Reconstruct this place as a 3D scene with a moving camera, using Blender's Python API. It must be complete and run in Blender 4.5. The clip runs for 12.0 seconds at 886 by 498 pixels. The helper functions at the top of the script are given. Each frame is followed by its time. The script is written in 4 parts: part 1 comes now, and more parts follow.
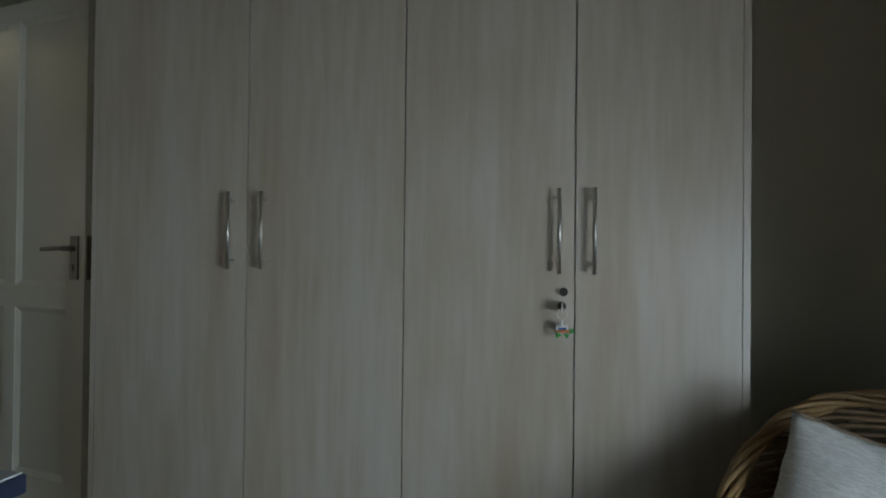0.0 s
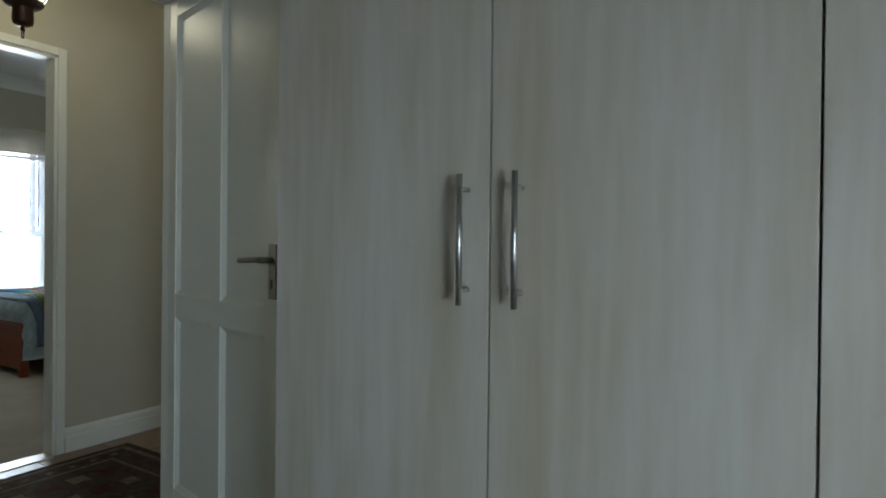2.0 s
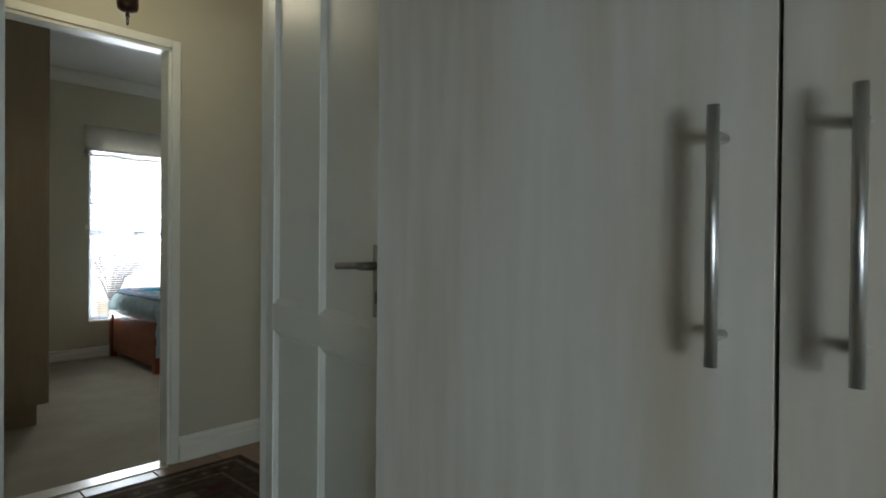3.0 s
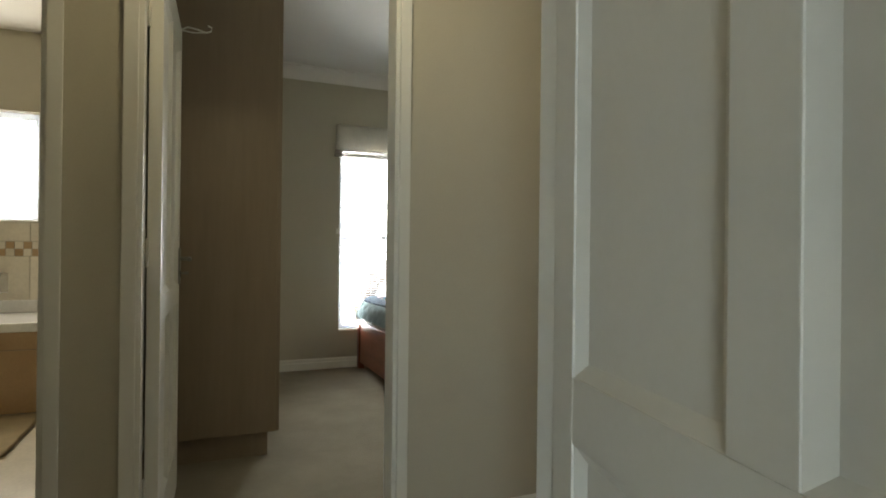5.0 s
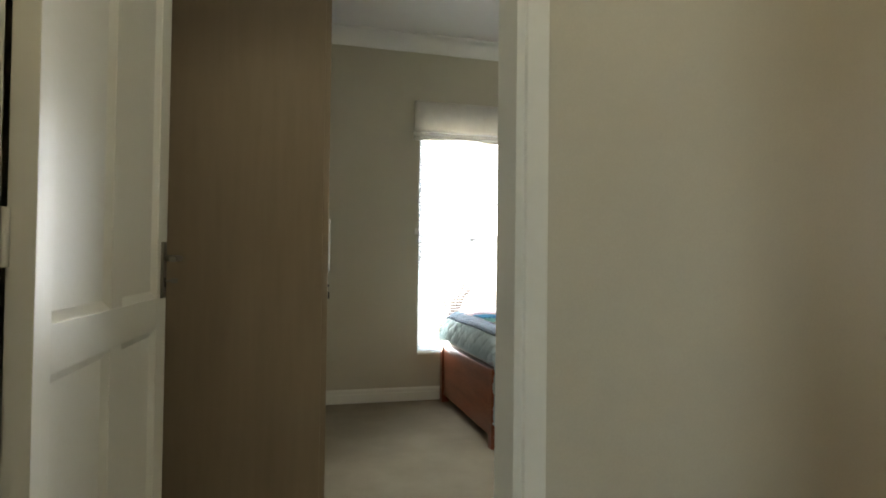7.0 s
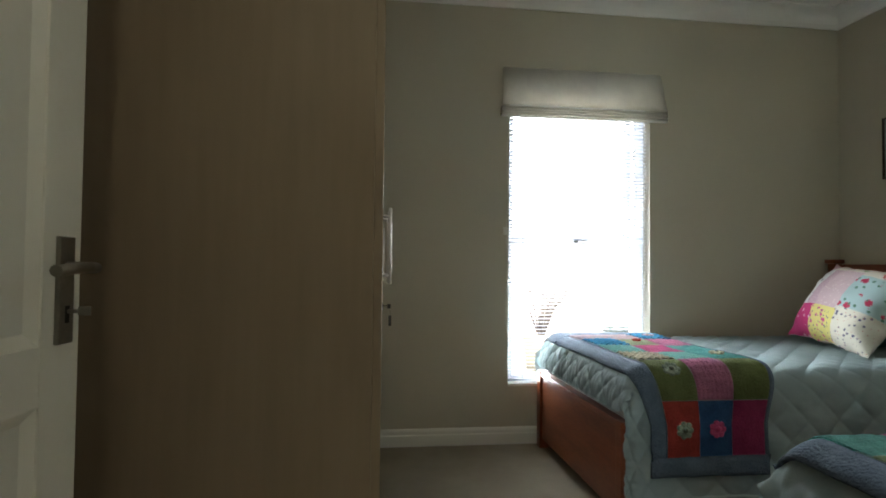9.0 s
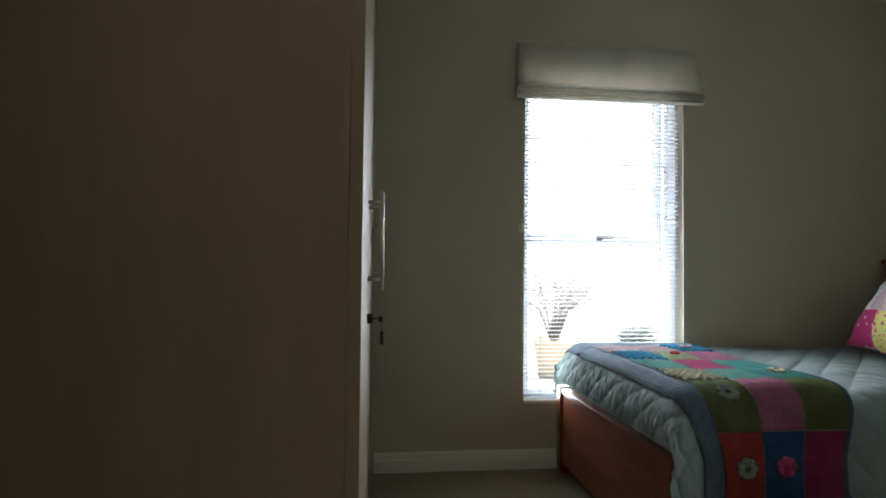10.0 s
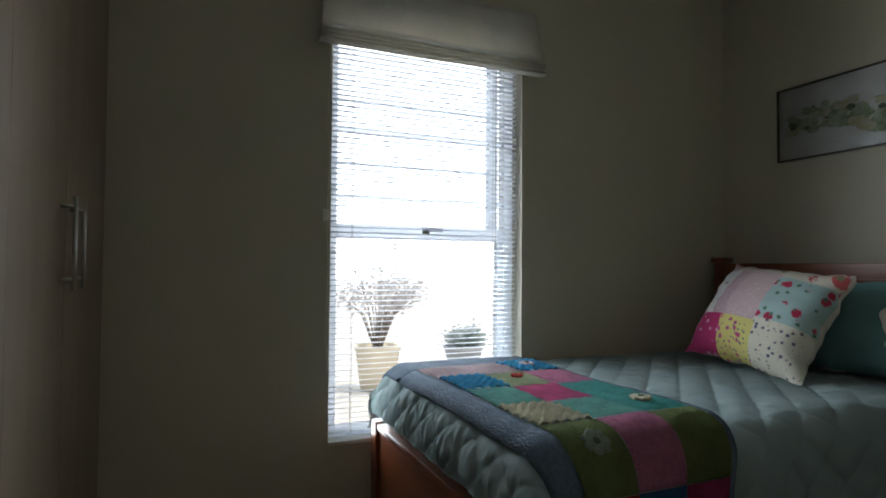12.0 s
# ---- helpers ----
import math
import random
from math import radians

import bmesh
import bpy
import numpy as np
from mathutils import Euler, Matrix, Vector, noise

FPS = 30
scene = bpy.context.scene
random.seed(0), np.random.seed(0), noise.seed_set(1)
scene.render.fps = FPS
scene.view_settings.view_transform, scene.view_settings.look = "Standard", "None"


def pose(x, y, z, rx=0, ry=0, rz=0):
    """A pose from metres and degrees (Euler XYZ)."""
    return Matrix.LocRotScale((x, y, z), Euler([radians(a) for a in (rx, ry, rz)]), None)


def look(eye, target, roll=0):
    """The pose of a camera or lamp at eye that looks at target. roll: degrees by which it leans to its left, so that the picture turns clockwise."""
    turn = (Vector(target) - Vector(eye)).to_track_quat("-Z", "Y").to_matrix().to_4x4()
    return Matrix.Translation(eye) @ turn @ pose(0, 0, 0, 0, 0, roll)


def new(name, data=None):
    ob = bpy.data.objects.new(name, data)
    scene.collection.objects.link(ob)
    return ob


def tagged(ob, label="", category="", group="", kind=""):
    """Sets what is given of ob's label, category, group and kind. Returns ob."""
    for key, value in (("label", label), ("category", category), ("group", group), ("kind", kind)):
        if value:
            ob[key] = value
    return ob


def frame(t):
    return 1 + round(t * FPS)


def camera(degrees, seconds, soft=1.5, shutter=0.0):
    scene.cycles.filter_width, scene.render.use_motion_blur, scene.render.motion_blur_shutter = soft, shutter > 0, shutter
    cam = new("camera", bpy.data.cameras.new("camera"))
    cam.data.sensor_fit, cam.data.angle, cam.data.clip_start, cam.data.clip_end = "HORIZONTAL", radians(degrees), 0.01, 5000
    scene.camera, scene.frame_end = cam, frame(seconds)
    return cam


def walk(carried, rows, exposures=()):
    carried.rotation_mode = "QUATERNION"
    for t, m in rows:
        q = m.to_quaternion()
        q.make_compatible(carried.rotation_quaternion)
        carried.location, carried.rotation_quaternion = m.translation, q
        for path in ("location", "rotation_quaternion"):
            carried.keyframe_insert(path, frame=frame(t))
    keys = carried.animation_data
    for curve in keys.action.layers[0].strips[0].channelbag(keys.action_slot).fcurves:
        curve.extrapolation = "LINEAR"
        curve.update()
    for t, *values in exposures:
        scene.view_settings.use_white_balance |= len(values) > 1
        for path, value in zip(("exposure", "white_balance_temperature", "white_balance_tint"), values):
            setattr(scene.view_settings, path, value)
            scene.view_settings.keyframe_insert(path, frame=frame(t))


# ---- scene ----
cam = camera(75.4, 12.0, soft=1.8)
PATH = [
    (0, (0.347, 0.281, 1.037), (-0.007, 2.25, 1.057), 0.6),
    (0.5, (0.269, 0.411, 1.044), (-0.162, 2.363, 1.076), 0.9),
    (1, (0.205, 0.585, 1.078), (-0.417, 2.486, 1.086), 0.7),
    (1.5, (0.109, 0.764, 1.088), (-0.789, 2.551, 1.086), 0.8),
    (2, (-0.06, 0.935, 1.089), (-1.105, 2.64, 1.079), 0.6),
    (2.5, (-0.211, 1.087, 1.085), (-1.396, 2.698, 1.077), 0.7),
    (3, (-0.372, 1.259, 1.091), (-1.739, 2.718, 1.076), 0.5),
    (3.5, (-0.601, 1.363, 1.077), (-2.154, 2.623, 1.066), 0.5),
    (3.7, (-0.708, 1.405, 1.081), (-2.324, 2.584, 1.069), 0.5),
    (5.3, (-1.501, 1.786, 1.045), (-3.362, 2.52, 1.065), 0.4),
    (5.5, (-1.585, 1.785, 1.024), (-3.453, 2.498, 1.054), 0.2),
    (6, (-1.755, 1.846, 1.019), (-3.643, 2.505, 1.053), 0.5),
    (6.5, (-2.076, 1.974, 1.017), (-3.985, 2.569, 1.056), 0.5),
    (7, (-2.372, 2.023, 1.018), (-4.306, 2.53, 1.058), 0.7),
    (7.2, (-2.469, 2.027, 1.017), (-4.412, 2.502, 1.057), 0.6),
    (8.8, (-3.12, 2.127, 1.022), (-5.103, 2.383, 1.075), 0.7),
    (9, (-3.209, 2.118, 1.024), (-5.192, 2.367, 1.081), 0.6),
    (9.5, (-3.396, 2.124, 1.033), (-5.382, 2.357, 1.092), 0.6),
    (10, (-3.59, 2.163, 1.023), (-5.576, 2.39, 1.084), 0.6),
    (10.5, (-3.761, 2.228, 1.024), (-5.747, 2.463, 1.087), 0.5),
    (11, (-3.938, 2.278, 1.029), (-5.915, 2.575, 1.092), 0.7),
    (11.5, (-4.089, 2.355, 1.02), (-6.024, 2.852, 1.09), 0.6),
    (12, (-4.237, 2.432, 1.029), (-6.073, 3.222, 1.09), 0.4),
]
EXPOSURES = [(0, 0.17, 6450, 10), (1.0, 0.60, 6000, 7), (2.5, 0.80, 6050, 7), (3.7, 0.84, 6800, 10), (5.3, 1.53, 7050, 10), (7.2, 1.72, 7050, 10),
             (8.8, 1.52, 6600, 10), (9.5, 1.12, 6500, 10), (10.5, 0.58, 6450, 9), (12, 0.14, 6350, 9)]
walk(cam, [(t, look(eye, target, roll)) for t, eye, target, roll in PATH], EXPOSURES)

# ---- world, sun, lights ----
world = bpy.data.worlds.new("sky_world")
scene.world = world
world.use_nodes = True
wn = world.node_tree
sky = wn.nodes.new("ShaderNodeTexSky")
sky.sky_type, sky.sun_disc = "NISHITA", False
sky.sun_elevation, sky.sun_rotation = radians(65), radians(8.5)
wn.nodes["Background"].inputs["Strength"].default_value = 0.09
wn.links.new(sky.outputs[0], wn.nodes["Background"].inputs["Color"])


def lamp(name, kind, m, energy, colour=(1, 1, 1), **more):
    d = bpy.data.lights.new(name, kind)
    d.energy, d.color = energy, colour
    if "size" in more:
        d.shape, d.size, d.size_y = "RECTANGLE", more["size"], more["size_y"]
    if "angle" in more:
        d.angle = more["angle"]
    if "spread" in more:
        d.spread = more["spread"]
    if "soft" in more:
        d.shadow_soft_size = more["soft"]
    ob = new(name, d)
    ob.matrix_world = m
    return ob


lamp("sun", "SUN", look((3, 20, 44), (0, 0, 0)), 4.8, (1.0, 0.95, 0.88), angle=radians(0.5))
lamp("window_daylight_bedroom", "AREA", look((-6.47, 3.35, 1.09), (-3, 3.98, 0.92)), 14.5, (0.86, 0.94, 1.0), size=0.80, size_y=1.46, spread=radians(126))
lamp("window_daylight_study", "AREA", look((1.90, -0.02, 0.72), (-0.25, 1.95, 0.66)), 6.2, (0.74, 0.89, 1.0), size=0.86, size_y=1.0, spread=radians(84))
lamp("south_window_daylight_study", "AREA", look((0.95, -1.985, 0.95), (0.95, 2, 0.9)), 0.6, (0.52, 0.79, 1.0), size=1.3, size_y=1.2)
lamp("window_daylight_bathroom", "AREA", look((-6.50, 0.25, 1.65), (-3, 0.25, 1.4)), 9, (1.0, 0.95, 0.85), size=0.7, size_y=0.75)
# fill light added to brighten the corridor wall, set in an invented window
lamp("added_corridor_fill", "AREA", look((-2.66, 5.03, 1.38), (-2.66, 0, 1.2)), 0.75, (0.97, 0.98, 0.88), size=0.74, size_y=1.15)
lamp("lantern_bulb", "POINT", pose(-2.75, 2.03, 2.16), 1.4, (1.0, 0.86, 0.54), soft=0.05)


# ---- materials ----
def shade(name, base, rough=0.6, metal=0.0, second=None, scale=6.0, stretch=(1, 1, 1), fine=60.0, bump=0.05, spec=0.5,
          distance=0.002, mix=0.6, per_piece=0.0, glow=0.0, span=(0.35, 0.65)):
    """A node material: two colours mixed by coarse and fine noise, with a fine relief."""
    m = bpy.data.materials.new(name)
    m.use_nodes = True
    nt = m.node_tree
    n, l = nt.nodes, nt.links
    b = n["Principled BSDF"]
    second = second or tuple(c * 0.86 for c in base)
    co = n.new("ShaderNodeTexCoord")
    mp = n.new("ShaderNodeMapping")
    mp.inputs["Scale"].default_value = stretch
    l.new(co.outputs["Object"], mp.inputs["Vector"])
    a = n.new("ShaderNodeTexNoise")
    a.inputs["Scale"].default_value, a.inputs["Detail"].default_value, a.inputs["Roughness"].default_value = scale, 4, 0.6
    f = n.new("ShaderNodeTexNoise")
    f.inputs["Scale"].default_value, f.inputs["Detail"].default_value = fine, 3
    l.new(mp.outputs[0], a.inputs["Vector"])
    l.new(mp.outputs[0], f.inputs["Vector"])
    k = n.new("ShaderNodeMix")
    k.data_type = "FLOAT"
    k.inputs[0].default_value = 0.35
    l.new(a.outputs[0], k.inputs[2])
    l.new(f.outputs[0], k.inputs[3])
    r = n.new("ShaderNodeMapRange")
    r.interpolation_type = "SMOOTHSTEP"
    r.inputs[1].default_value, r.inputs[2].default_value, r.inputs[4].default_value = *span, min(1.0, mix / 0.6)
    l.new(k.outputs[0], r.inputs[0])
    c = n.new("ShaderNodeMix")
    c.data_type = "RGBA"
    c.inputs[6].default_value, c.inputs[7].default_value = (*base, 1), (*second, 1)
    l.new(r.outputs[0], c.inputs[0])
    out = c.outputs[2]
    if per_piece:
        oi = n.new("ShaderNodeObjectInfo")
        hv = n.new("ShaderNodeHueSaturation")
        mr = n.new("ShaderNodeMapRange")
        mr.inputs[3].default_value, mr.inputs[4].default_value = 1 - per_piece, 1 + per_piece
        l.new(oi.outputs["Random"], mr.inputs[0])
        l.new(mr.outputs[0], hv.inputs["Value"])
        l.new(out, hv.inputs["Color"])
        out = hv.outputs[0]
    l.new(out, b.inputs["Base Color"])
    rr = n.new("ShaderNodeMapRange")
    rr.inputs[3].default_value, rr.inputs[4].default_value = max(0.02, rough - 0.06), min(1, rough + 0.06)
    l.new(a.outputs[0], rr.inputs[0])
    l.new(rr.outputs[0], b.inputs["Roughness"])
    b.inputs["Metallic"].default_value = metal
    b.inputs["Specular IOR Level"].default_value = spec
    if bump:
        bp = n.new("ShaderNodeBump")
        bp.inputs["Strength"].default_value, bp.inputs["Distance"].default_value = bump, distance
        l.new(f.outputs[0], bp.inputs["Height"])
        l.new(bp.outputs[0], b.inputs["Normal"])
    if glow:
        b.inputs["Emission Color"].default_value, b.inputs["Emission Strength"].default_value = (*base, 1), glow
    return m


WALL = shade("greige_wall_paint", (0.50, 0.465, 0.36), 0.55, second=(0.47, 0.435, 0.335), scale=1.3, fine=220, bump=0.12)
WHITE = shade("white_gloss_paint", (0.72, 0.71, 0.64), 0.36, second=(0.70, 0.69, 0.61), scale=1.5, fine=70, bump=0.03, distance=0.001, spec=0.35)
CEIL = shade("white_ceiling_paint", (0.80, 0.79, 0.75), 0.8, scale=2, fine=200, bump=0.08, second=(0.77, 0.76, 0.72))
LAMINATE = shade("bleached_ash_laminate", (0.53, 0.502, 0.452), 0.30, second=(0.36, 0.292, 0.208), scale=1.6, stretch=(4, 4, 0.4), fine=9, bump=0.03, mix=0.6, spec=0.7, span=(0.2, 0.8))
# the same ash laminate, with warm dim shade put into its colour
SHADED_LAMINATE = shade("shaded_ash_laminate", (0.275, 0.215, 0.15), 0.40, second=(0.225, 0.172, 0.115), scale=1.6, stretch=(4, 4, 0.4), fine=10, bump=0.03, mix=0.6, spec=0.20, span=(0.2, 0.8))
CARPET = shade("beige_carpet", (0.34, 0.295, 0.215), 0.95, second=(0.275, 0.24, 0.175), scale=3, fine=420, bump=0.7, distance=0.006, spec=0.1)
TILE = shade("brown_floor_tile", (0.30, 0.19, 0.10), 0.35, second=(0.22, 0.135, 0.07), scale=5, fine=80, bump=0.06, per_piece=0.12)
GROUT = shade("brown_grout", (0.16, 0.12, 0.085), 0.9, scale=20)
CREAM_TILE = shade("cream_tile", (0.72, 0.67, 0.55), 0.22, scale=4, fine=60, per_piece=0.04)
STEEL = shade("brushed_steel", (0.60, 0.585, 0.55), 0.33, metal=1.0, stretch=(1, 1, 0.1), scale=40, fine=300, bump=0.03)
DARK_STEEL = shade("dull_nickel", (0.26, 0.245, 0.21), 0.42, metal=0.9, scale=30, fine=200, bump=0.04)
CHROME = shade("chrome", (0.75, 0.75, 0.75), 0.10, metal=1.0, scale=20, bump=0)
GUNMETAL = shade("gunmetal_lock", (0.07, 0.066, 0.06), 0.3, metal=0.8, scale=30, bump=0.02)
DARK = shade("dark_gap", (0.03, 0.028, 0.025), 0.8)
CHERRY = shade("cherry_stained_wood", (0.235, 0.062, 0.022), 0.30, second=(0.15, 0.035, 0.013), scale=2.5, stretch=(1.2, 6, 6), fine=30, bump=0.05)
ALU = shade("white_frame_with_glare", (0.88, 0.90, 0.92), 0.4, scale=8, bump=0.02)
BLIND = shade("cream_linen_blind", (0.86, 0.83, 0.74), 0.9, scale=5, fine=380, bump=0.3, spec=0.2)
GLASS = bpy.data.materials.new("clear_glass")
GLASS.use_nodes = True
GLASS.node_tree.nodes["Principled BSDF"].inputs["Transmission Weight"].default_value = 1.0
GLASS.node_tree.nodes["Principled BSDF"].inputs["Roughness"].default_value = 0.0
GLASS.node_tree.nodes["Principled BSDF"].inputs["IOR"].default_value = 1.05


# ---- geometry helpers ----
def box(bm, lo, hi, bevel=0.0):
    """Adds a box, its edges bevelled, to bm."""
    vs = [bm.verts.new((x, y, z)) for x in (lo[0], hi[0]) for y in (lo[1], hi[1]) for z in (lo[2], hi[2])]
    fs = [bm.faces.new([vs[i] for i in f]) for f in ((0, 1, 3, 2), (4, 6, 7, 5), (0, 4, 5, 1), (2, 3, 7, 6), (0, 2, 6, 4), (1, 5, 7, 3))]
    if bevel:
        es = list({e for f in fs for e in f.edges})
        bmesh.ops.bevel(bm, geom=es, offset=bevel, segments=2, affect="EDGES", profile=0.7)
    return vs


def rod(bm, a, b, r, n=14, r2=None):
    """Adds a capped round rod from a to b to bm."""
    a, b = Vector(a), Vector(b)
    q = (b - a).to_track_quat("Z", "Y")
    r2 = r if r2 is None else r2
    ring = [[bm.verts.new(p + q @ Vector((s * math.cos(2 * math.pi * i / n), s * math.sin(2 * math.pi * i / n), 0))) for i in range(n)] for p, s in ((a, r), (b, r2))]
    for i in range(n):
        bm.faces.new((ring[0][i], ring[0][(i + 1) % n], ring[1][(i + 1) % n], ring[1][i])).smooth = True
    bm.faces.new(ring[0][::-1])
    bm.faces.new(ring[1])


def tube(bm, pts, r, n=8, closed=False):
    """Adds a bent round tube along pts to bm."""
    pts = [Vector(p) for p in pts]
    rings, m = [], len(pts)
    for i, p in enumerate(pts):
        d = (pts[(i + 1) % m] - pts[i - 1]) if closed or 0 < i < m - 1 else (pts[1] - pts[0] if i == 0 else pts[-1] - pts[-2])
        q = d.to_track_quat("Z", "Y")
        rings.append([bm.verts.new(p + q @ Vector((r * math.cos(2 * math.pi * k / n), r * math.sin(2 * math.pi * k / n), 0))) for k in range(n)])
    for i in range(m if closed else m - 1):
        a, b = rings[i], rings[(i + 1) % m]
        for k in range(n):
            bm.faces.new((a[k], a[(k + 1) % n], b[(k + 1) % n], b[k])).smooth = True
    if not closed:
        bm.faces.new(rings[0][::-1])
        bm.faces.new(rings[-1])


def lathe(bm, profile, n=24, centre=(0, 0, 0)):
    """Adds a turned shape: profile is a list of (radius, height)."""
    c = Vector(centre)
    rings = [[bm.verts.new(c + Vector((r * math.cos(2 * math.pi * k / n), r * math.sin(2 * math.pi * k / n), z))) for k in range(n)] for r, z in profile]
    for a, b in zip(rings, rings[1:]):
        for k in range(n):
            bm.faces.new((a[k], a[(k + 1) % n], b[(k + 1) % n], b[k])).smooth = True


def prism(bm, outline, fixed, a, b):
    """Adds a prism: outline, a list of 2D points, swept along axis fixed (0, 1, 2) from a to b."""
    def at(u, v, w):
        p = [u, v]
        p.insert(fixed, w)
        return p
    ra, rb = ([bm.verts.new(at(u, v, w)) for u, v in outline] for w in (a, b))
    k = len(outline)
    for i in range(k):
        bm.faces.new((ra[i], ra[(i + 1) % k], rb[(i + 1) % k], rb[i]))
    bm.faces.new(ra[::-1])
    bm.faces.new(rb)


def sheet(bm, nu, nv, f, smooth=True):
    """Adds a grid of nu x nv faces to bm, its points given by f(u, v), u and v from 0 to 1."""
    g = [[bm.verts.new(f(i / nu, j / nv)) for j in range(nv + 1)] for i in range(nu + 1)]
    for i in range(nu):
        for j in range(nv):
            bm.faces.new((g[i][j], g[i + 1][j], g[i + 1][j + 1], g[i][j + 1])).smooth = smooth
    return g


def part(name, bm, material, parent=None, label=""):
    """Links a bmesh as one mesh object, under a thing or a part."""
    bmesh.ops.recalc_face_normals(bm, faces=bm.faces)
    me = bpy.data.meshes.new(name)
    bm.to_mesh(me)
    bm.free()
    me.materials.append(material)
    ob = new(name, me)
    ob.parent = parent
    return tagged(ob, label)


def boxes(name, material, *spans, parent=None, bevel=0.0, label=""):
    bm = bmesh.new()
    for lo, hi in spans:
        box(bm, lo, hi, bevel)
    return part(name, bm, material, parent, label)


def thing(name, m, label, category, group="", kind=""):
    ob = new(name)
    ob.empty_display_size = 0.05
    ob.matrix_world = m
    return tagged(ob, label, category, group, kind)


def setting(ob, label, category):
    return tagged(ob, label, category, kind="structure")


# ---- plan ----
H = 2.65
AX, CX, BX, WX = -1.93, -2.062, -3.27, -6.48      # study wall, its corridor face, bedroom wall's corridor face, outer wall
BX2 = -3.355                                      # bedroom wall's room face
A0, A1, B0, B1, D0, D1 = 1.50, 2.225, 1.585, 2.40, 0.58, 1.365   # door openings along y
DH, DA = 2.04, 1.990                              # heights of the openings: bedroom and bathroom, study
NY = 5.05
WY0, WY1, WZ0, WZ1 = 2.915, 3.785, 0.33, 2.02    # bedroom window
LY0, LY1, LZ0, LZ1 = -0.10, 0.645, 1.24, 2.06    # bathroom window
SX0, SX1, SZ0, SZ1 = 0.25, 1.65, 0.30, 1.60        # study window
EY0, EY1, EZ0, EZ1 = -0.45, 0.41, 0.08, 1.38       # low east window of the study

setting(boxes("wall_study_west", WALL, ((CX, -2.1, 0), (AX, A0, H)), ((CX, A1, 0), (AX, NY, H)), ((CX, A0, DA), (AX, A1, H))),
        "greige painted wall with a doorway to the corridor", "wall")
setting(boxes("wall_study_north", WALL, ((AX, 2.42, 0), (1.95, 2.54, H))), "greige painted wall behind the wardrobe", "wall")
setting(boxes("wall_study_east", WALL, ((1.85, -2.0, 0), (1.95, EY0, H)), ((1.85, EY1, 0), (1.95, 0.87, H)), ((1.85, EY0, 0), (1.95, EY1, EZ0)), ((1.85, EY0, EZ1), (1.95, EY1, H))), "greige painted wall with a low window", "wall")
# unseen block, added to shade the north wall right of the wardrobe
setting(boxes("wall_study_light_block", WALL, ((1.47, 0.87, 0), (1.95, 2.42, H))), "unseen greige wall block added to keep window light off the north wall", "wall")
setting(boxes("wall_study_south", WALL, ((AX, -2.1, 0), (SX0, -2.0, H)), ((SX1, -2.1, 0), (1.95, -2.0, H)), ((SX0, -2.1, 0), (SX1, -2.0, SZ0)), ((SX0, -2.1, SZ1), (SX1, -2.0, H))),
        "greige painted wall with a window", "wall")
setting(boxes("wall_corridor_west", WALL, ((BX2, -1.6, 0), (BX, D0, H)), ((BX2, D1, 0), (BX, B0, H)), ((BX2, B1, 0), (BX, NY, H)), ((BX2, D0, DH), (BX, D1, H)), ((BX2, B0, DH), (BX, B1, H))),
        "greige painted corridor wall with two doorways", "wall")
setting(boxes("wall_north", WALL, ((-6.7, NY, 0), (-3.06, NY + 0.1, H)), ((-2.26, NY, 0), (AX, NY + 0.1, H)), ((-3.06, NY, 0), (-2.26, NY + 0.1, 0.75)), ((-3.06, NY, 2.0), (-2.26, NY + 0.1, H))),
        "greige painted wall behind the beds and across the corridor", "wall")
setting(boxes("wall_corridor_south", WALL, ((WX, -1.7, 0), (CX, -1.6, H))), "greige painted end wall", "wall")
setting(boxes("wall_bath", WALL, ((WX, 1.40, 0), (BX2, 1.50, H))), "greige painted wall between bathroom and bedroom", "wall")
setting(boxes("wall_outer", WALL, ((-6.7, -1.7, 0), (WX, LY0, H)), ((-6.7, LY1, 0), (WX, WY0, H)), ((-6.7, WY1, 0), (WX, NY, H)),
              ((-6.7, LY0, 0), (WX, LY1, LZ0)), ((-6.7, LY0, LZ1), (WX, LY1, H)), ((-6.7, WY0, 0), (WX, WY1, WZ0)), ((-6.7, WY0, WZ1), (WX, WY1, H))),
        "greige painted outer wall with two windows", "wall")
setting(boxes("floor_study", CARPET, ((AX - 0.06, -2.1, -0.1), (1.85, 2.42, 0))), "beige carpet floor of the study", "floor")
setting(boxes("floor_corridor", GROUT, ((BX, -1.6, -0.1), (AX - 0.06, NY, -0.008))), "brown tiled corridor floor", "floor")
setting(boxes("floor_bedroom", CARPET, ((WX, 1.50, -0.1), (BX2 + 0.01, NY, 0))), "beige carpet floor of the bedroom", "floor")
setting(boxes("floor_bathroom", CREAM_TILE, ((WX, -1.6, -0.1), (BX, 1.40, -0.002))), "cream tiled bathroom floor", "floor")
setting(boxes("ceiling", CEIL, ((-6.7, -2.1, H), (1.95, NY + 0.1, H + 0.1))), "white painted ceiling", "ceiling")


def cove(name, fixed, a, b, wall, way):
    """A concave plaster cornice where a wall meets the ceiling."""
    line = [(wall, H), (wall, H - 0.105), (wall + way * 0.012, H - 0.105)]
    line += [(wall + way * (0.012 + 0.085 * (1 - math.cos(i * math.pi / 12))), H - 0.10 + 0.085 * math.sin(i * math.pi / 12)) for i in range(7)]
    line += [(wall + way * 0.11, H - 0.012), (wall + way * 0.11, H)]
    bm = bmesh.new()
    prism(bm, line, fixed, a, b)
    return setting(part(name, bm, CEIL), "white concave plaster cornice", "cornice")


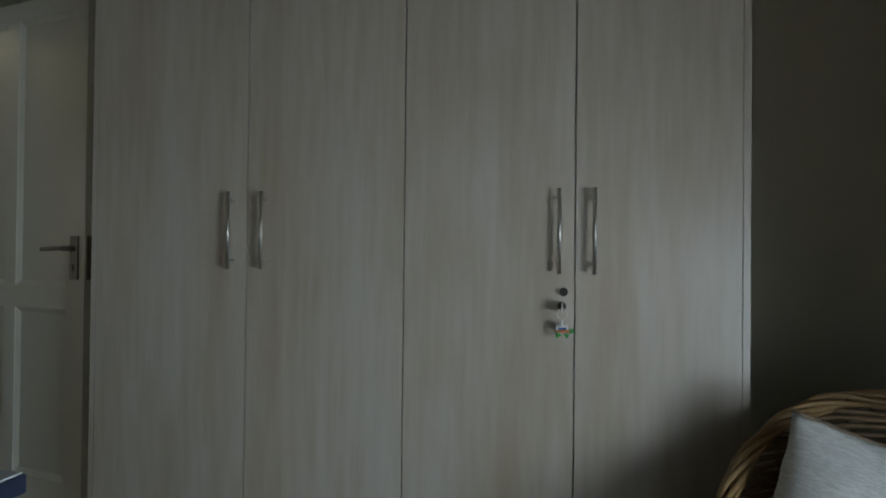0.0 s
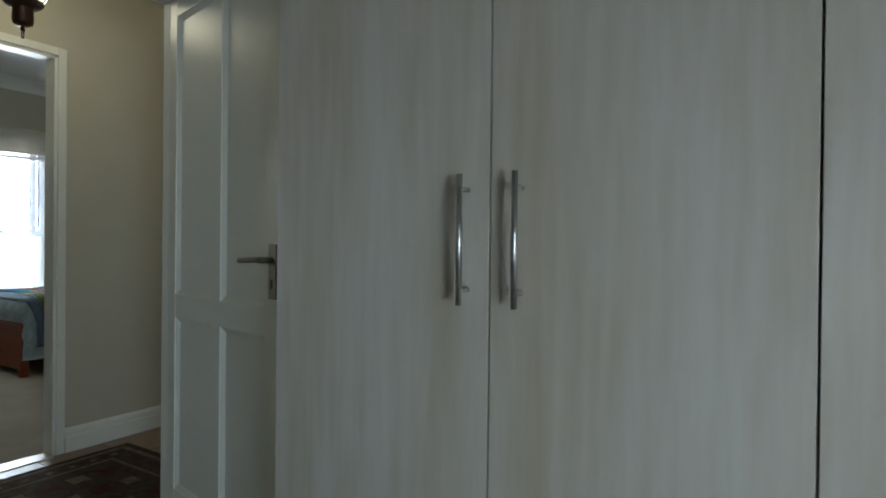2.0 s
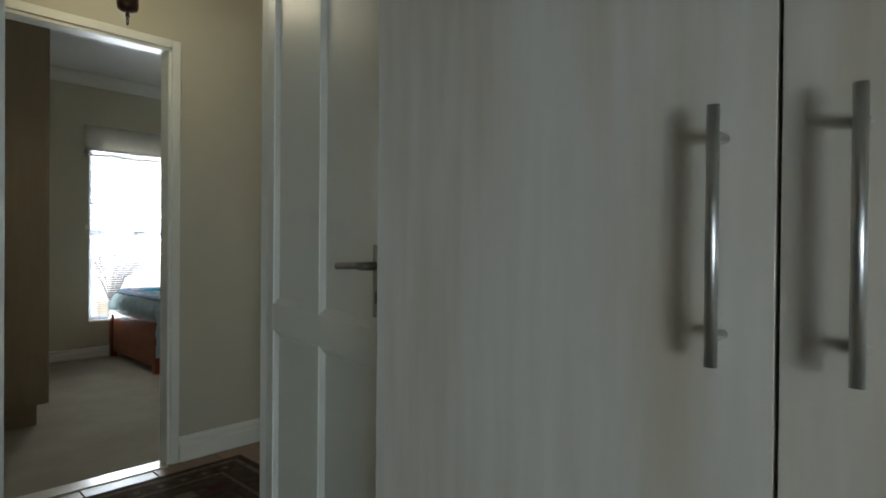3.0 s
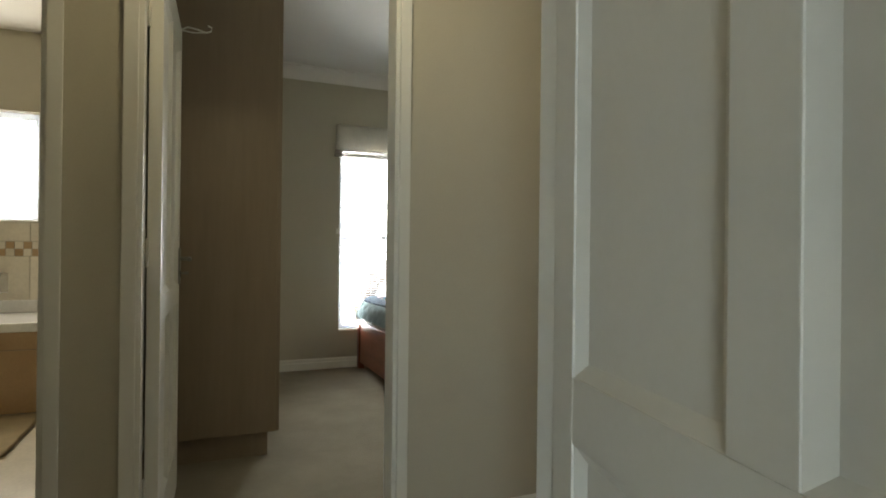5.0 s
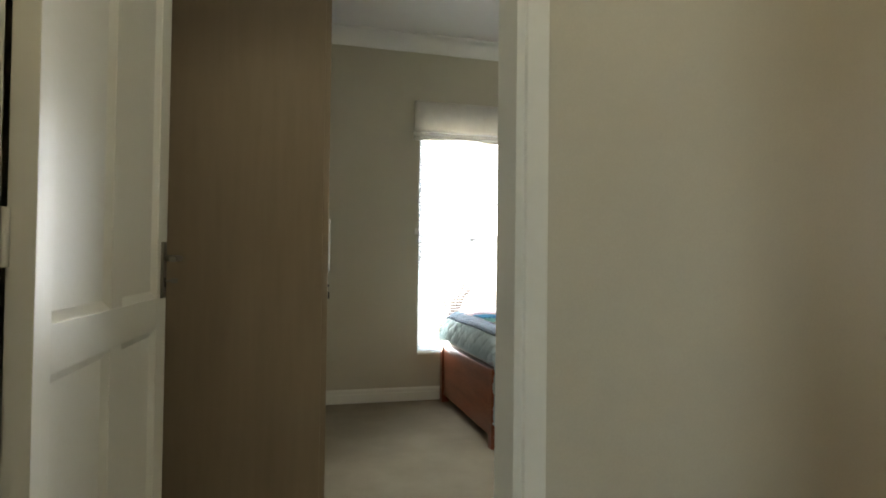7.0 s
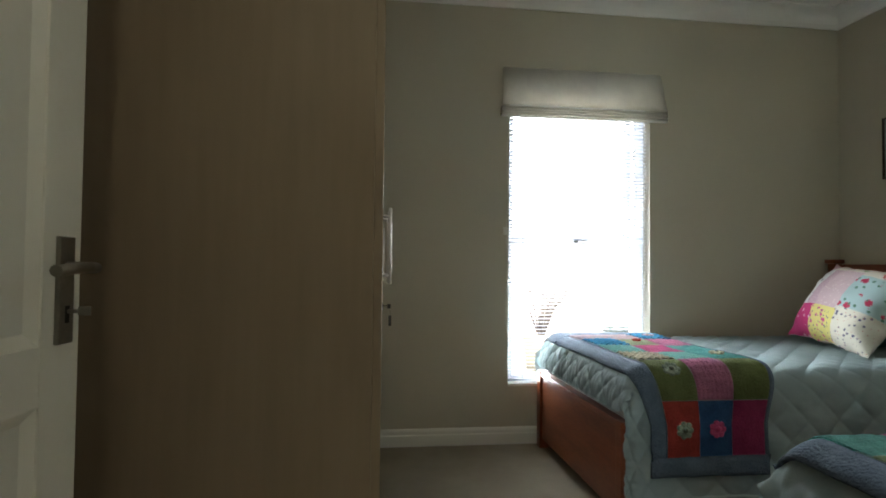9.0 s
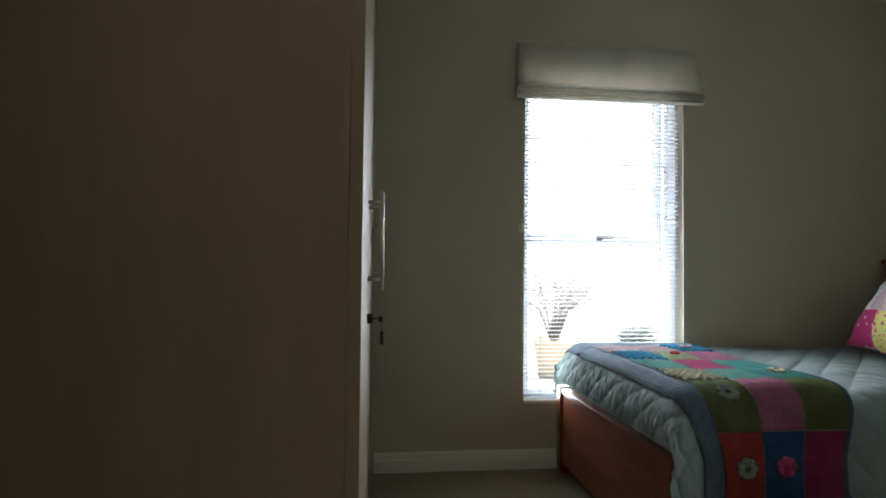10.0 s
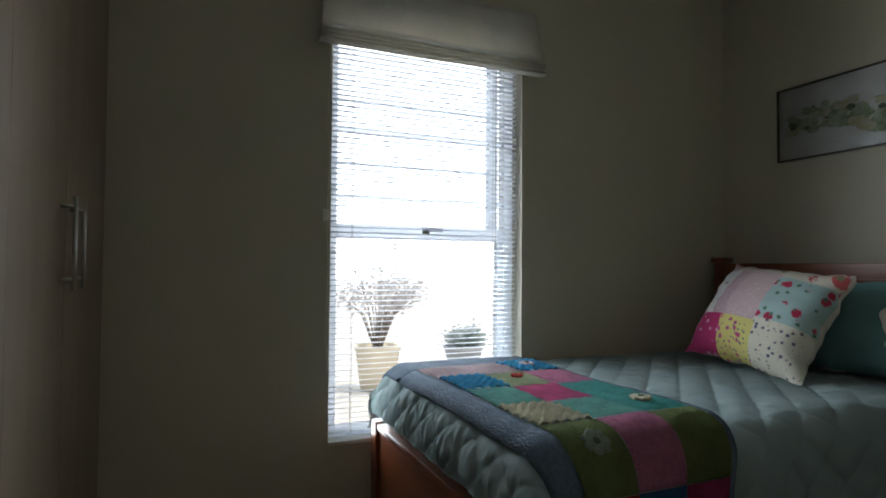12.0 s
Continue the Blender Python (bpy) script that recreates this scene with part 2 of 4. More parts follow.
cove("cornice", 1, 1.5, NY, WX, 1)
cove("cornice", 1, 1.5, NY, BX2, -1)
cove("cornice", 0, WX, BX2, NY, -1)
cove("cornice", 0, WX, BX2, 1.50, 1)


def skirting(fixed, a, b, wall, way, h=0.115):
    line = [(wall, 0), (wall + way * 0.018, 0), (wall + way * 0.018, h * 0.62), (wall + way * 0.013, h * 0.68), (wall + way * 0.013, h * 0.86),
            (wall + way * 0.006, h), (wall, h)]
    bm = bmesh.new()
    prism(bm, line, fixed, a, b)
    return setting(part("baseboard", bm, WHITE), "white moulded skirting board along the wall", "baseboard")


skirting(1, 2.16, NY, WX, 1, 0.096)
skirting(0, WX + 0.02, BX2, NY, -1, 0.096)
skirting(1, B1 + 0.06, NY, BX2, -1, 0.096)
skirting(1, B1 + 0.038, NY, BX, 1, 0.125)
skirting(1, D1 + 0.038, B0 - 0.038, BX, 1, 0.125)
skirting(1, -1.6, D0 - 0.038, BX, 1, 0.125)
skirting(1, A1 + 0.038, NY, CX, -1, 0.125)
skirting(1, -1.6, A0 - 0.038, CX, -1, 0.125)


def door_frame(name, x0, x1, y0, y1, label, wide=0.036, top=DH):
    """Lining, stop and casings of a door opening in a wall from x0 to x1."""
    t = thing(name, pose(0, 0, 0), label, "door frame", kind="structure")
    boxes("jamb", WHITE, ((x0 - 0.003, y0 - 0.001, 0), (x1 + 0.003, y0 + 0.018, top)), parent=t, bevel=0.002)
    boxes("jamb", WHITE, ((x0 - 0.003, y1 - 0.018, 0), (x1 + 0.003, y1 + 0.001, top)), parent=t, bevel=0.002)
    boxes("head", WHITE, ((x0 - 0.003, y0, top - 0.018), (x1 + 0.003, y1, top + 0.001)), parent=t, bevel=0.002)
    for x, w in ((x0, -1), (x1, 1)):
        lo, hi = sorted((x + w * 0.001, x + w * 0.016))
        boxes("casing", WHITE, ((lo, y0 - wide, 0), (hi, y0 + 0.004, top + wide)), parent=t, bevel=0.004)
        boxes("casing", WHITE, ((lo, y1 - 0.004, 0), (hi, y1 + wide, top + wide)), parent=t, bevel=0.004)
        boxes("casing", WHITE, ((lo, y0 + 0.004, top - 0.004), (hi, y1 - 0.004, top + wide)), parent=t, bevel=0.004)
    return t


door_frame("door_frame_1", CX, AX, A0, A1, "white painted door frame between study and corridor", top=DA)
door_frame("door_frame_2", BX2, BX, B0, B1, "white painted door frame of the bedroom")
door_frame("door_frame_3", BX2, BX, D0, D1, "white painted door frame of the bathroom")
setting(boxes("threshold", CREAM_TILE, ((BX2 + 0.012, B0 + 0.02, -0.05), (BX + 0.03, B1 - 0.02, 0.004)), bevel=0.002), "cream tiled threshold strip in the bedroom doorway", "threshold")


def door_leaf(name, m, width, label, key, dz=0.0, z1=2.02):
    """A white four-panel door with lever handles; hinges at the origin, seen face towards -y."""
    t = thing(name, m, label, "door", kind="structure")
    z0, th = 0.008, 0.040
    s, a, b = 0.095, 0.06 + (width - 0.225) / 2, width - 0.095 - (width - 0.225) / 2
    h = 0.06
    cuts = [(0, h), (width - s, width)]
    bm = bmesh.new()
    for x0, x1 in cuts:
        box(bm, (x0, 0, z0), (x1, th, z1), 0.002)
    for lo, hi in ((z0, 0.21), (0.825, 0.908), (1.90, z1)):
        box(bm, (h, 0.0005, lo), (width - s, th - 0.0005, hi), 0.002)
    for lo, hi in ((0.21, 0.825), (0.908, 1.90)):
        box(bm, (a, 0.001, lo), (b, th - 0.001, hi), 0.002)
    part("leaf_frame", bm, WHITE, t)
    for x0, x1 in ((h, a), (b, width - s)):
        for lo, hi in ((0.21, 0.825), (0.908, 1.90)):
            bm = bmesh.new()
            box(bm, (x0, 0.013, lo), (x1, th - 0.013, hi))
            for sgn, y0, y1 in ((1, 0.003, 0.013), (-1, th - 0.003, th - 0.013)):
                for u0, u1, v0, v1 in ((x0, x1, lo, lo + 0.018), (x0, x1, hi - 0.018, hi)):
                    inner = lo + 0.018 if v0 == lo else hi - 0.018
                    outer = lo if v0 == lo else hi
                    vs = [bm.verts.new(p) for p in ((u0, y0, outer), (u1, y0, outer), (u1 - 0.018, y1, inner), (u0 + 0.018, y1, inner))]
                    bm.faces.new(vs)
                for outer, inner in ((x0, x0 + 0.018), (x1, x1 - 0.018)):
                    vs = [bm.verts.new(p) for p in ((outer, y0, lo), (outer, y0, hi), (inner, y1, hi - 0.018), (inner, y1, lo + 0.018))]
                    bm.faces.new(vs)
            part("panel", bm, WHITE, t)
    px = width - 0.047
    for face, w in ((0.0, -1), (th, 1)):
        lo, hi = sorted((face, face + w * 0.007))
        plate = boxes("handle_plate", DARK_STEEL, ((px - 0.019, lo, 0.935 + dz), (px + 0.019, hi, 1.09 + dz)), parent=t, bevel=0.002, label="dull nickel handle plate")
        bm = bmesh.new()
        y = face + w * 0.045
        rod(bm, (px, face + w * 0.005, 1.045 + dz), (px, y, 1.045 + dz), 0.009)
        tube(bm, [(px + 0.004, y, 1.045 + dz), (px - 0.02, y, 1.046 + dz), (px - 0.06, y, 1.044 + dz), (px - 0.105, y + w * 0.004, 1.042 + dz)], 0.008, 10)
        part("lever", bm, DARK_STEEL, plate)
        bm = bmesh.new()
        box(bm, (px - 0.004, min(face + w * 0.007, face + w * 0.009), 0.965 + dz), (px + 0.004, max(face + w * 0.007, face + w * 0.009), 0.99 + dz))
        part("keyhole", bm, DARK, plate)
        if key and w < 0:
            bm = bmesh.new()
            rod(bm, (px, -0.006, 0.982 + dz), (px, -0.024, 0.982 + dz), 0.003, 8)
            box(bm, (px - 0.0015, -0.040, 0.976 + dz), (px + 0.0015, -0.023, 0.989 + dz), 0.001)
            part("key", bm, DARK_STEEL, plate)
    boxes("lock_plate", DARK_STEEL, ((width - 0.001, 0.008, 0.935 + dz), (width + 0.002, 0.032, 1.09 + dz)), parent=t, label="dark lock plate in the edge")
    for z in (0.25, 1.0, 1.75):
        bm = bmesh.new()
        rod(bm, (-0.003, th, z), (-0.003, th, z + 0.09), 0.006, 10)
        part("hinge", bm, WHITE, t)
    return t


door_leaf("door_1", pose(-2.010, 2.197, 0, 0, 0, -11.5), 0.775, "white painted four-panel door standing open beside the wardrobe", False, z1=1.970)
door_leaf("door_2", pose(-3.365, 1.648, 0, 0, 0, 177.9), 0.785, "white painted four-panel door standing open into the bedroom", True, -0.03)


# ---- wardrobes ----
def bar_handle(x, z, parent, length=0.218, front=0.0, label=""):
    """A steel T-bar handle standing off a door whose face lies at y = front, facing -y."""
    bm = bmesh.new()
    rod(bm, (x, front - 0.030, z - length / 2), (x, front - 0.030, z + length / 2), 0.0052, 16)
    for s in (-1, 1):
        rod(bm, (x, front, z + s * length * 0.39), (x, front - 0.030, z + s * length * 0.39), 0.0045, 12)
    return part("handle", bm, STEEL, parent, label)


def wardrobe(name, m, seams, handles, depth, height, label, z_handle, locks=(), kick=0.13, skin=None, lap=0.0):
    """Built-in wardrobe with its doors towards -y; seams along x."""
    skin = skin or LAMINATE
    t = thing(name, m, label, "wardrobe")
    x0, x1 = seams[0], seams[-1]
    front, gap = (0.0192, 0.0008) if lap else (0.002, 0.0018)
    for side in (x0 - 0.018, x1):
        boxes("side_panel", skin, ((side, front, kick), (side + 0.018, depth, height)), parent=t, bevel=0.0015)
    boxes("back_panel", skin, ((x0, depth - 0.012, kick), (x1, depth, height)), parent=t)
    boxes("base_panel", skin, ((x0, 0.024, kick), (x1, depth - 0.012, kick + 0.018)), parent=t)
    boxes("plinth", skin, ((x0 + 0.03, 0.05, 0), (x1 - 0.001, depth - 0.02, kick)), parent=t)
    boxes("divider", skin, ((x0, 0.024, kick + 0.02), (x1, 0.03, height)), parent=t)
    edges = [x0 - lap, *seams[1:-1], x1 + lap]
    for i, (a, b) in enumerate(zip(edges, edges[1:])):
        d = boxes("door", skin, ((a + gap, 0, kick + 0.003), (b - gap, 0.019, height)), parent=t, bevel=0.0015)
        if handles[i] is not None:
            bar_handle(handles[i], z_handle, d)
        for lx, lz in (locks[i] if i < len(locks) else ()):
            bm = bmesh.new()
            rod(bm, (lx, 0.0, lz), (lx, -0.012, lz), 0.011, 16)
            rod(bm, (lx, -0.012, lz), (lx, -0.013, lz), 0.008, 12)
            part("lock", bm, GUNMETAL, d)
    return t


wardrobe("wardrobe", pose(0, 1.79, 0), (-0.982, -0.493, -0.032, 0.420, 0.822), (-0.535, -0.435, 0.380, 0.467), 0.60, 2.62,
         "bleached ash laminate wardrobe with four closed doors", 1.10, locks=((), (), ((0.392, 0.945), (0.388, 0.908)), ()))
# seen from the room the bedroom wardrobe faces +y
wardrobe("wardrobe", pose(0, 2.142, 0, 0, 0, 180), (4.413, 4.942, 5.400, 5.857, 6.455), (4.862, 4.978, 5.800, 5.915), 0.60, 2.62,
         "ash laminate wardrobe along the bedroom wall, coloured darker for its shade", 1.078, locks=(((4.885, 0.905),), (), (), ()), skin=SHADED_LAMINATE, lap=0.0195)


# ---- bedroom window, blinds ----
def window(name, y0, y1, z0, z1, x, transom, label, bars=()):
    """A white framed window set back in the outer wall."""
    t = thing(name, pose(0, 0, 0), label, "window", kind="structure")
    f, d = 0.045, 0.05
    bm = bmesh.new()
    box(bm, (x - d, y0, z0), (x, y0 + f, z1), 0.003)
    box(bm, (x - d, y1 - f, z0), (x, y1, z1), 0.003)
    box(bm, (x - d, y0 + f, z0), (x, y1 - f, z0 + f), 0.003)
    box(bm, (x - d, y0 + f, z1 - f), (x, y1 - f, z1), 0.003)
    part("window_frame", bm, ALU, t)
    if transom:
        boxes("transom", ALU, ((x - d, y0 + f, transom), (x, y1 - f, transom + 0.055)), parent=t, bevel=0.003)
        boxes("mullion", ALU, ((x - d + 0.004, y1 - f - 0.075, transom + 0.055), (x - 0.004, y1 - f - 0.03, z1 - f)), parent=t, bevel=0.003)
        boxes("sash_stile", ALU, ((x - d + 0.004, y1 - f - 0.03, z0 + f), (x - 0.004, y1 - f, transom)), parent=t, bevel=0.003)
        bm = bmesh.new()
        yc = (y0 + y1) / 2
        box(bm, (x, yc - 0.015, transom + 0.02), (x + 0.012, yc + 0.015, transom + 0.045), 0.002)
        box(bm, (x + 0.012, yc - 0.02, transom + 0.03), (x + 0.022, yc + 0.075, transom + 0.045), 0.003)
        part("latch", bm, DARK_STEEL, t, "dark window latch")
        spans = ((z0 + f, transom), (transom + 0.055, z1 - f))
    else:
        spans = ((z0 + f, z1 - f),)
    for z in bars:
        boxes("glazing_bar", ALU, ((x - 0.03, y0 + f, z - 0.009), (x - 0.027, y1 - f, z + 0.009)), parent=t, bevel=0.002)
    for lo, hi in spans:
        p = boxes("pane", GLASS, ((x - 0.040, y0 + f, lo), (x - 0.036, y1 - f, hi)), parent=t)
        p.visible_shadow = False
    boxes("sill", WHITE, ((x - 0.002, y0 + 0.001, z0 - 0.001), (WX + 0.012, y1 - 0.001, z0 + 0.014)), parent=t, bevel=0.003)
    return t


window("window_1", WY0, WY1, WZ0, WZ1, WX - 0.085, 1.150, "white framed window with an opening top sash", bars=(1.32, 1.46, 1.60, 1.725))
window("window_2", LY0, LY1, LZ0, LZ1, WX - 0.085, 0, "white framed bathroom window")
SLAT = shade("white_blind_slat", (0.88, 0.89, 0.90), 0.5, scale=10, bump=0.02)


def let_light_through(m, share):
    """Mixes in a translucent share, so daylight on the far side shows through."""
    n, l = m.node_tree.nodes, m.node_tree.links
    tr, mx = n.new("ShaderNodeBsdfTranslucent"), n.new("ShaderNodeMixShader")
    tr.inputs["Color"].default_value = (0.85, 0.88, 0.92, 1)
    mx.inputs[0].default_value = share
    l.new(n["Principled BSDF"].outputs[0], mx.inputs[1])
    l.new(tr.outputs[0], mx.inputs[2])
    l.new(mx.outputs[0], n["Material Output"].inputs["Surface"])


let_light_through(SLAT, 0.82)
# frames are opaque metal; this brightness imitates glare from the window
let_light_through(ALU, 0.75)


def venetian(name, y0, y1, z0, z1, x, label, step=0.0215):
    t = thing(name, pose(0, 0, 0), label, "venetian blind")
    me = None
    k = int((z1 - z0 - 0.03) / step)
    for i in range(k):
        z = z0 + 0.02 + i * step
        if me is None:
            bm = bmesh.new()
            w, up = 0.0105, 0.0026
            pts = [(-w, -up), (-w * 0.4, 0.0018), (w * 0.4, 0.0022), (w, up), (w, up - 0.0006), (w * 0.4, 0.0016), (-w * 0.4, 0.0012), (-w, -up - 0.0006)]
            prism(bm, pts, 1, y0 + 0.004, y1 - 0.004)
            s = part("slat", bm, SLAT, t)
            me = s.data
        else:
            s = new("slat", me)
            s.parent = t
        s.location = (x, 0, z)
    boxes("bottom_rail", SLAT, ((x - 0.011, y0 + 0.004, z0), (x + 0.011, y1 - 0.004, z0 + 0.013)), parent=t, bevel=0.002)
    boxes("head_rail", SLAT, ((x - 0.014, y0 + 0.002, z1 - 0.03), (x + 0.014, y1 - 0.002, z1)), parent=t, bevel=0.002)
    for y in (y0 + 0.10, y1 - 0.115):
        bm = bmesh.new()
        rod(bm, (x + 0.012, y, z0 + 0.01), (x + 0.012, y, z1 - 0.02), 0.0009, 6)
        rod(bm, (x - 0.012, y, z0 + 0.01), (x - 0.012, y, z1 - 0.02), 0.0009, 6)
        part("ladder_cord", bm, DARK_STEEL, t)
    return t


venetian("venetian_blind", WY0, WY1, WZ0 + 0.02, WZ1 - 0.002, WX - 0.05, "thin white venetian blind with open slats in the window")


def roman_blind():
    """A raised linen roman blind: a flat drop that leans out, then stacked folds."""
    t = thing("roman_blind", pose(WX, 3.352, 0), "raised cream linen roman blind above the window", "roman blind")
    boxes("head_batten", BLIND, ((0.001, -0.478, 2.150), (0.035, 0.478, 2.185)), parent=t, bevel=0.003)
    def drop(u, v):
        y = (u - 0.5) * (0.962 + 0.036 * v)
        return (0.037 + 0.055 * v + 0.004 * math.sin(u * 9 + v * 2) * v, y, 2.182 - 0.236 * v)
    bm = bmesh.new()
    sheet(bm, 24, 8, drop)
    bmesh.ops.solidify(bm, geom=bm.faces[:], thickness=0.003)
    part("fabric_drop", bm, BLIND, t)
    for i in range(4):
        def fold(u, v, i=i):
            y = (u - 0.5) * (1.002 + 0.003 * i)
            x, z = ((0.050, 0.0), (0.088, -0.0005), (0.095, -0.004), (0.0955, -0.009), (0.091, -0.0115), (0.062, -0.011), (0.050, -0.010))[int(v * 6 + 0.5)]
            return (x - 0.0015 * (i % 2) + 0.0015 * math.sin(u * 5 + i * 1.9), y, 1.944 - i * 0.0158 + 0.74 * z + 0.0012 * math.sin(u * 11 + i * 2.1))
        bm = bmesh.new()
        sheet(bm, 24, 6, fold)
        bmesh.ops.solidify(bm, geom=bm.faces[:], thickness=0.0015)
        part("fold", bm, BLIND, t)
    bm = bmesh.new()
    tube(bm, [(0.03, -0.455 + 0.004 * math.sin(i * 0.9), 1.95 - i * 0.06) for i in range(23)], 0.0012, 6)
    part("cord", bm, WHITE, t)
    bm = bmesh.new()
    box(bm, (0.001, -0.470, 1.205), (0.016, -0.448, 1.25), 0.003)
    rod(bm, (0.016, -0.459, 1.228), (0.03, -0.459, 1.228), 0.005)
    part("cord_cleat", bm, WHITE, t)
    return t


roman_blind()

# ---- beds ----
QUILT = shade("aqua_cotton_quilt", (0.48, 0.575, 0.575), 0.85, second=(0.42, 0.52, 0.53), scale=4, fine=240, bump=0.25, spec=0.2)
BORDER = shade("grey_blue_knit", (0.115, 0.15, 0.195), 0.95, second=(0.08, 0.11, 0.145), scale=14, fine=130, bump=1.0, spec=0.1, distance=0.008)
MATTRESS = shade("white_mattress_cover", (0.70, 0.69, 0.66), 0.9, scale=5, fine=200, bump=0.2)


def yarn(name, c, rib=150):
    c = tuple(v * 1.08 + 0.03 for v in c)
    return shade(name, c, 0.95, second=tuple(v * 0.68 for v in c), scale=14, fine=rib, bump=1.0, spec=0.1, distance=0.006)


PINK, HOT, RED = yarn("pale_pink_knit", (0.55, 0.20, 0.33)), yarn("magenta_knit", (0.42, 0.035, 0.14)), yarn("red_knit", (0.50, 0.055, 0.04))
BLUE, CYAN, TEAL = yarn("blue_knit", (0.03, 0.12, 0.30)), yarn("bright_cyan_knit", (0.04, 0.34, 0.58)), yarn("teal_knit", (0.05, 0.30, 0.27))
GREEN, MOSS, LEMON = yarn("sage_green_knit", (0.30, 0.36, 0.20)), yarn("olive_green_knit", (0.165, 0.205, 0.065)), yarn("pale_yellow_knit", (0.62, 0.58, 0.40))
SEA, ROSE, PALE = yarn("sea_green_knit", (0.13, 0.38, 0.33)), yarn("rose_knit", (0.50, 0.06, 0.19)), yarn("pale_grey_pink_knit", (0.52, 0.40, 0.42))
SAGE = yarn("pale_sage_knit", (0.21, 0.26, 0.20))
BUTTON = shade("sage_button", (0.06, 0.08, 0.05), 0.85, second=(0.11, 0.125, 0.09), scale=40, fine=120, bump=0.3)


def bed(name, m, width, label, group):
    """A cherry bed: foot at y = 0, head at y = length, near side at x = width."""
    L, top = 1.90, 0.605
    t = thing(name, m, label, "bed", group)
    for x in (0.0, width - 0.055):
        boxes("foot_post", CHERRY, ((x, 0.0, 0), (x + 0.055, 0.055, 0.430)), parent=t, bevel=0.004)
        boxes("head_post", CHERRY, ((x, L - 0.055, 0), (x + 0.055, L, 1.06)), parent=t, bevel=0.004)
        boxes("post_cap", CHERRY, ((x - 0.012, L - 0.067, 1.06), (x + 0.067, L + 0.004, 1.085)), parent=t, bevel=0.006)
    boxes("footboard", CHERRY, ((0.055, 0.014, 0.055), (width - 0.055, 0.040, 0.405)), parent=t, bevel=0.003)
    boxes("foot_rail", CHERRY, ((0.055, 0.004, 0.400), (width - 0.055, 0.050, 0.425)), parent=t, bevel=0.006)
    boxes("headboard", CHERRY, ((0.055, L - 0.040, 0.25), (width - 0.055, L - 0.015, 1.0)), parent=t, bevel=0.003)
    boxes("head_rail", CHERRY, ((0.055, L - 0.055, 0.985), (width - 0.055, L - 0.005, 1.055)), parent=t, bevel=0.008)
    boxes("head_moulding", CHERRY, ((0.055, L - 0.062, 0.975), (width - 0.055, L - 0.040, 0.99)), parent=t, bevel=0.004)
    for x in (0.012, width - 0.037):
        boxes("side_rail", CHERRY, ((x, 0.055, 0.22), (x + 0.025, L - 0.055, 0.36)), parent=t, bevel=0.003)
    boxes("mattress", MATTRESS, ((0.03, 0.06, 0.33), (width - 0.03, L - 0.06, top - 0.035)), parent=t, bevel=0.02)
    return t


def over(width, top, s, drop_far, lift=0.0):
    """Point (x, z) at arc length s over the bed's covers: up the far side, across the top, down the near side."""
    r = 0.09
    lo = top - drop_far
    a = drop_far - r
    arc = r * math.pi / 2
    flat = width + 0.054 - 2 * r
    x0 = -0.034
    if s < a:
        return x0 - lift, lo + s
    s -= a
    if s < arc:
        g = s / r
        return x0 + r - (r + lift) * math.cos(g), top - r + (r + lift) * math.sin(g)
    s -= arc
    if s < flat:
        return x0 + r + s, top + lift
    s -= flat
    if s < arc:
        g = s / r
        return x0 + r + flat + (r + lift) * math.sin(g), top - r + (r + lift) * math.cos(g)
    s -= arc
    return x0 + 2 * r + flat + lift + s * 0.04, top - r - s


def covers(m, width, label, group, nu, nv, length=1.80):
    """The quilt: diamond stitched, over the mattress, rounded down behind the footboard and hanging over the sides."""
    t = thing("quilt", m, label, "quilt", group)
    top, far, near = 0.610, 0.22, 0.46
    total = (far - 0.09) + 0.09 * math.pi + (width + 0.054 - 0.18) + (near - 0.09)
    foot = 0.13
    def f(u, v):
        s = u * total
        w = v * (length + foot) - foot
        x, z = over(width, top, s, far)
        c = 0.150
        p, q = ((s + w) / c) % 1.0, ((s - w) / c) % 1.0
        puff = (abs(math.sin(math.pi * p) * math.sin(math.pi * q))) ** 0.34 * 0.015
        wr = noise.noise((s * 7, w * 7, 3.1)) * 0.006 + noise.noise((s * 22, w * 13, 1.7)) * 0.004 + noise.noise((s * 45, w * 30, 6.2)) * 0.0018 + noise.noise((s * 52, w * 9, 8.3)) * 0.007 * max(0.0, min(1.0, (0.06 - w) / 0.08))
        n = puff + wr
        on_top = 1.0 if z > top - 0.001 else max(0.0, (z - top + 0.09) / 0.09)
        side = -1 if s < total * 0.3 else 1
        y = w
        if w < 0.10:
            g = min(1.0, (0.10 - w) / 0.23)
            a = g * math.pi * 0.5
            y = 0.10 - 0.088 * math.sin(a) - n * math.sin(a)
            fall = 0.155 * (1 - math.cos(a)) * on_top
            z = z - fall
            n *= 0.35 + 0.65 * math.cos(a)
        z = z + n * on_top
        x = x + side * n * (1 - on_top) + side * (1 - on_top) * 0.012 * math.sin(w * 11 + 0.6)
        return (x, y, z)
    bm = bmesh.new()
    sheet(bm, nu, nv, f)
    bmesh.ops.solidify(bm, geom=bm.faces[:], thickness=0.004)
    part("quilted_cover", bm, QUILT, t)
    for name, u in (("hem", 1.0), ("hem", 0.0)):
        bm = bmesh.new()
        tube(bm, [f(u, j / 95) for j in range(96)], 0.006, 6)
        part(name, bm, QUILT, t)
    return t


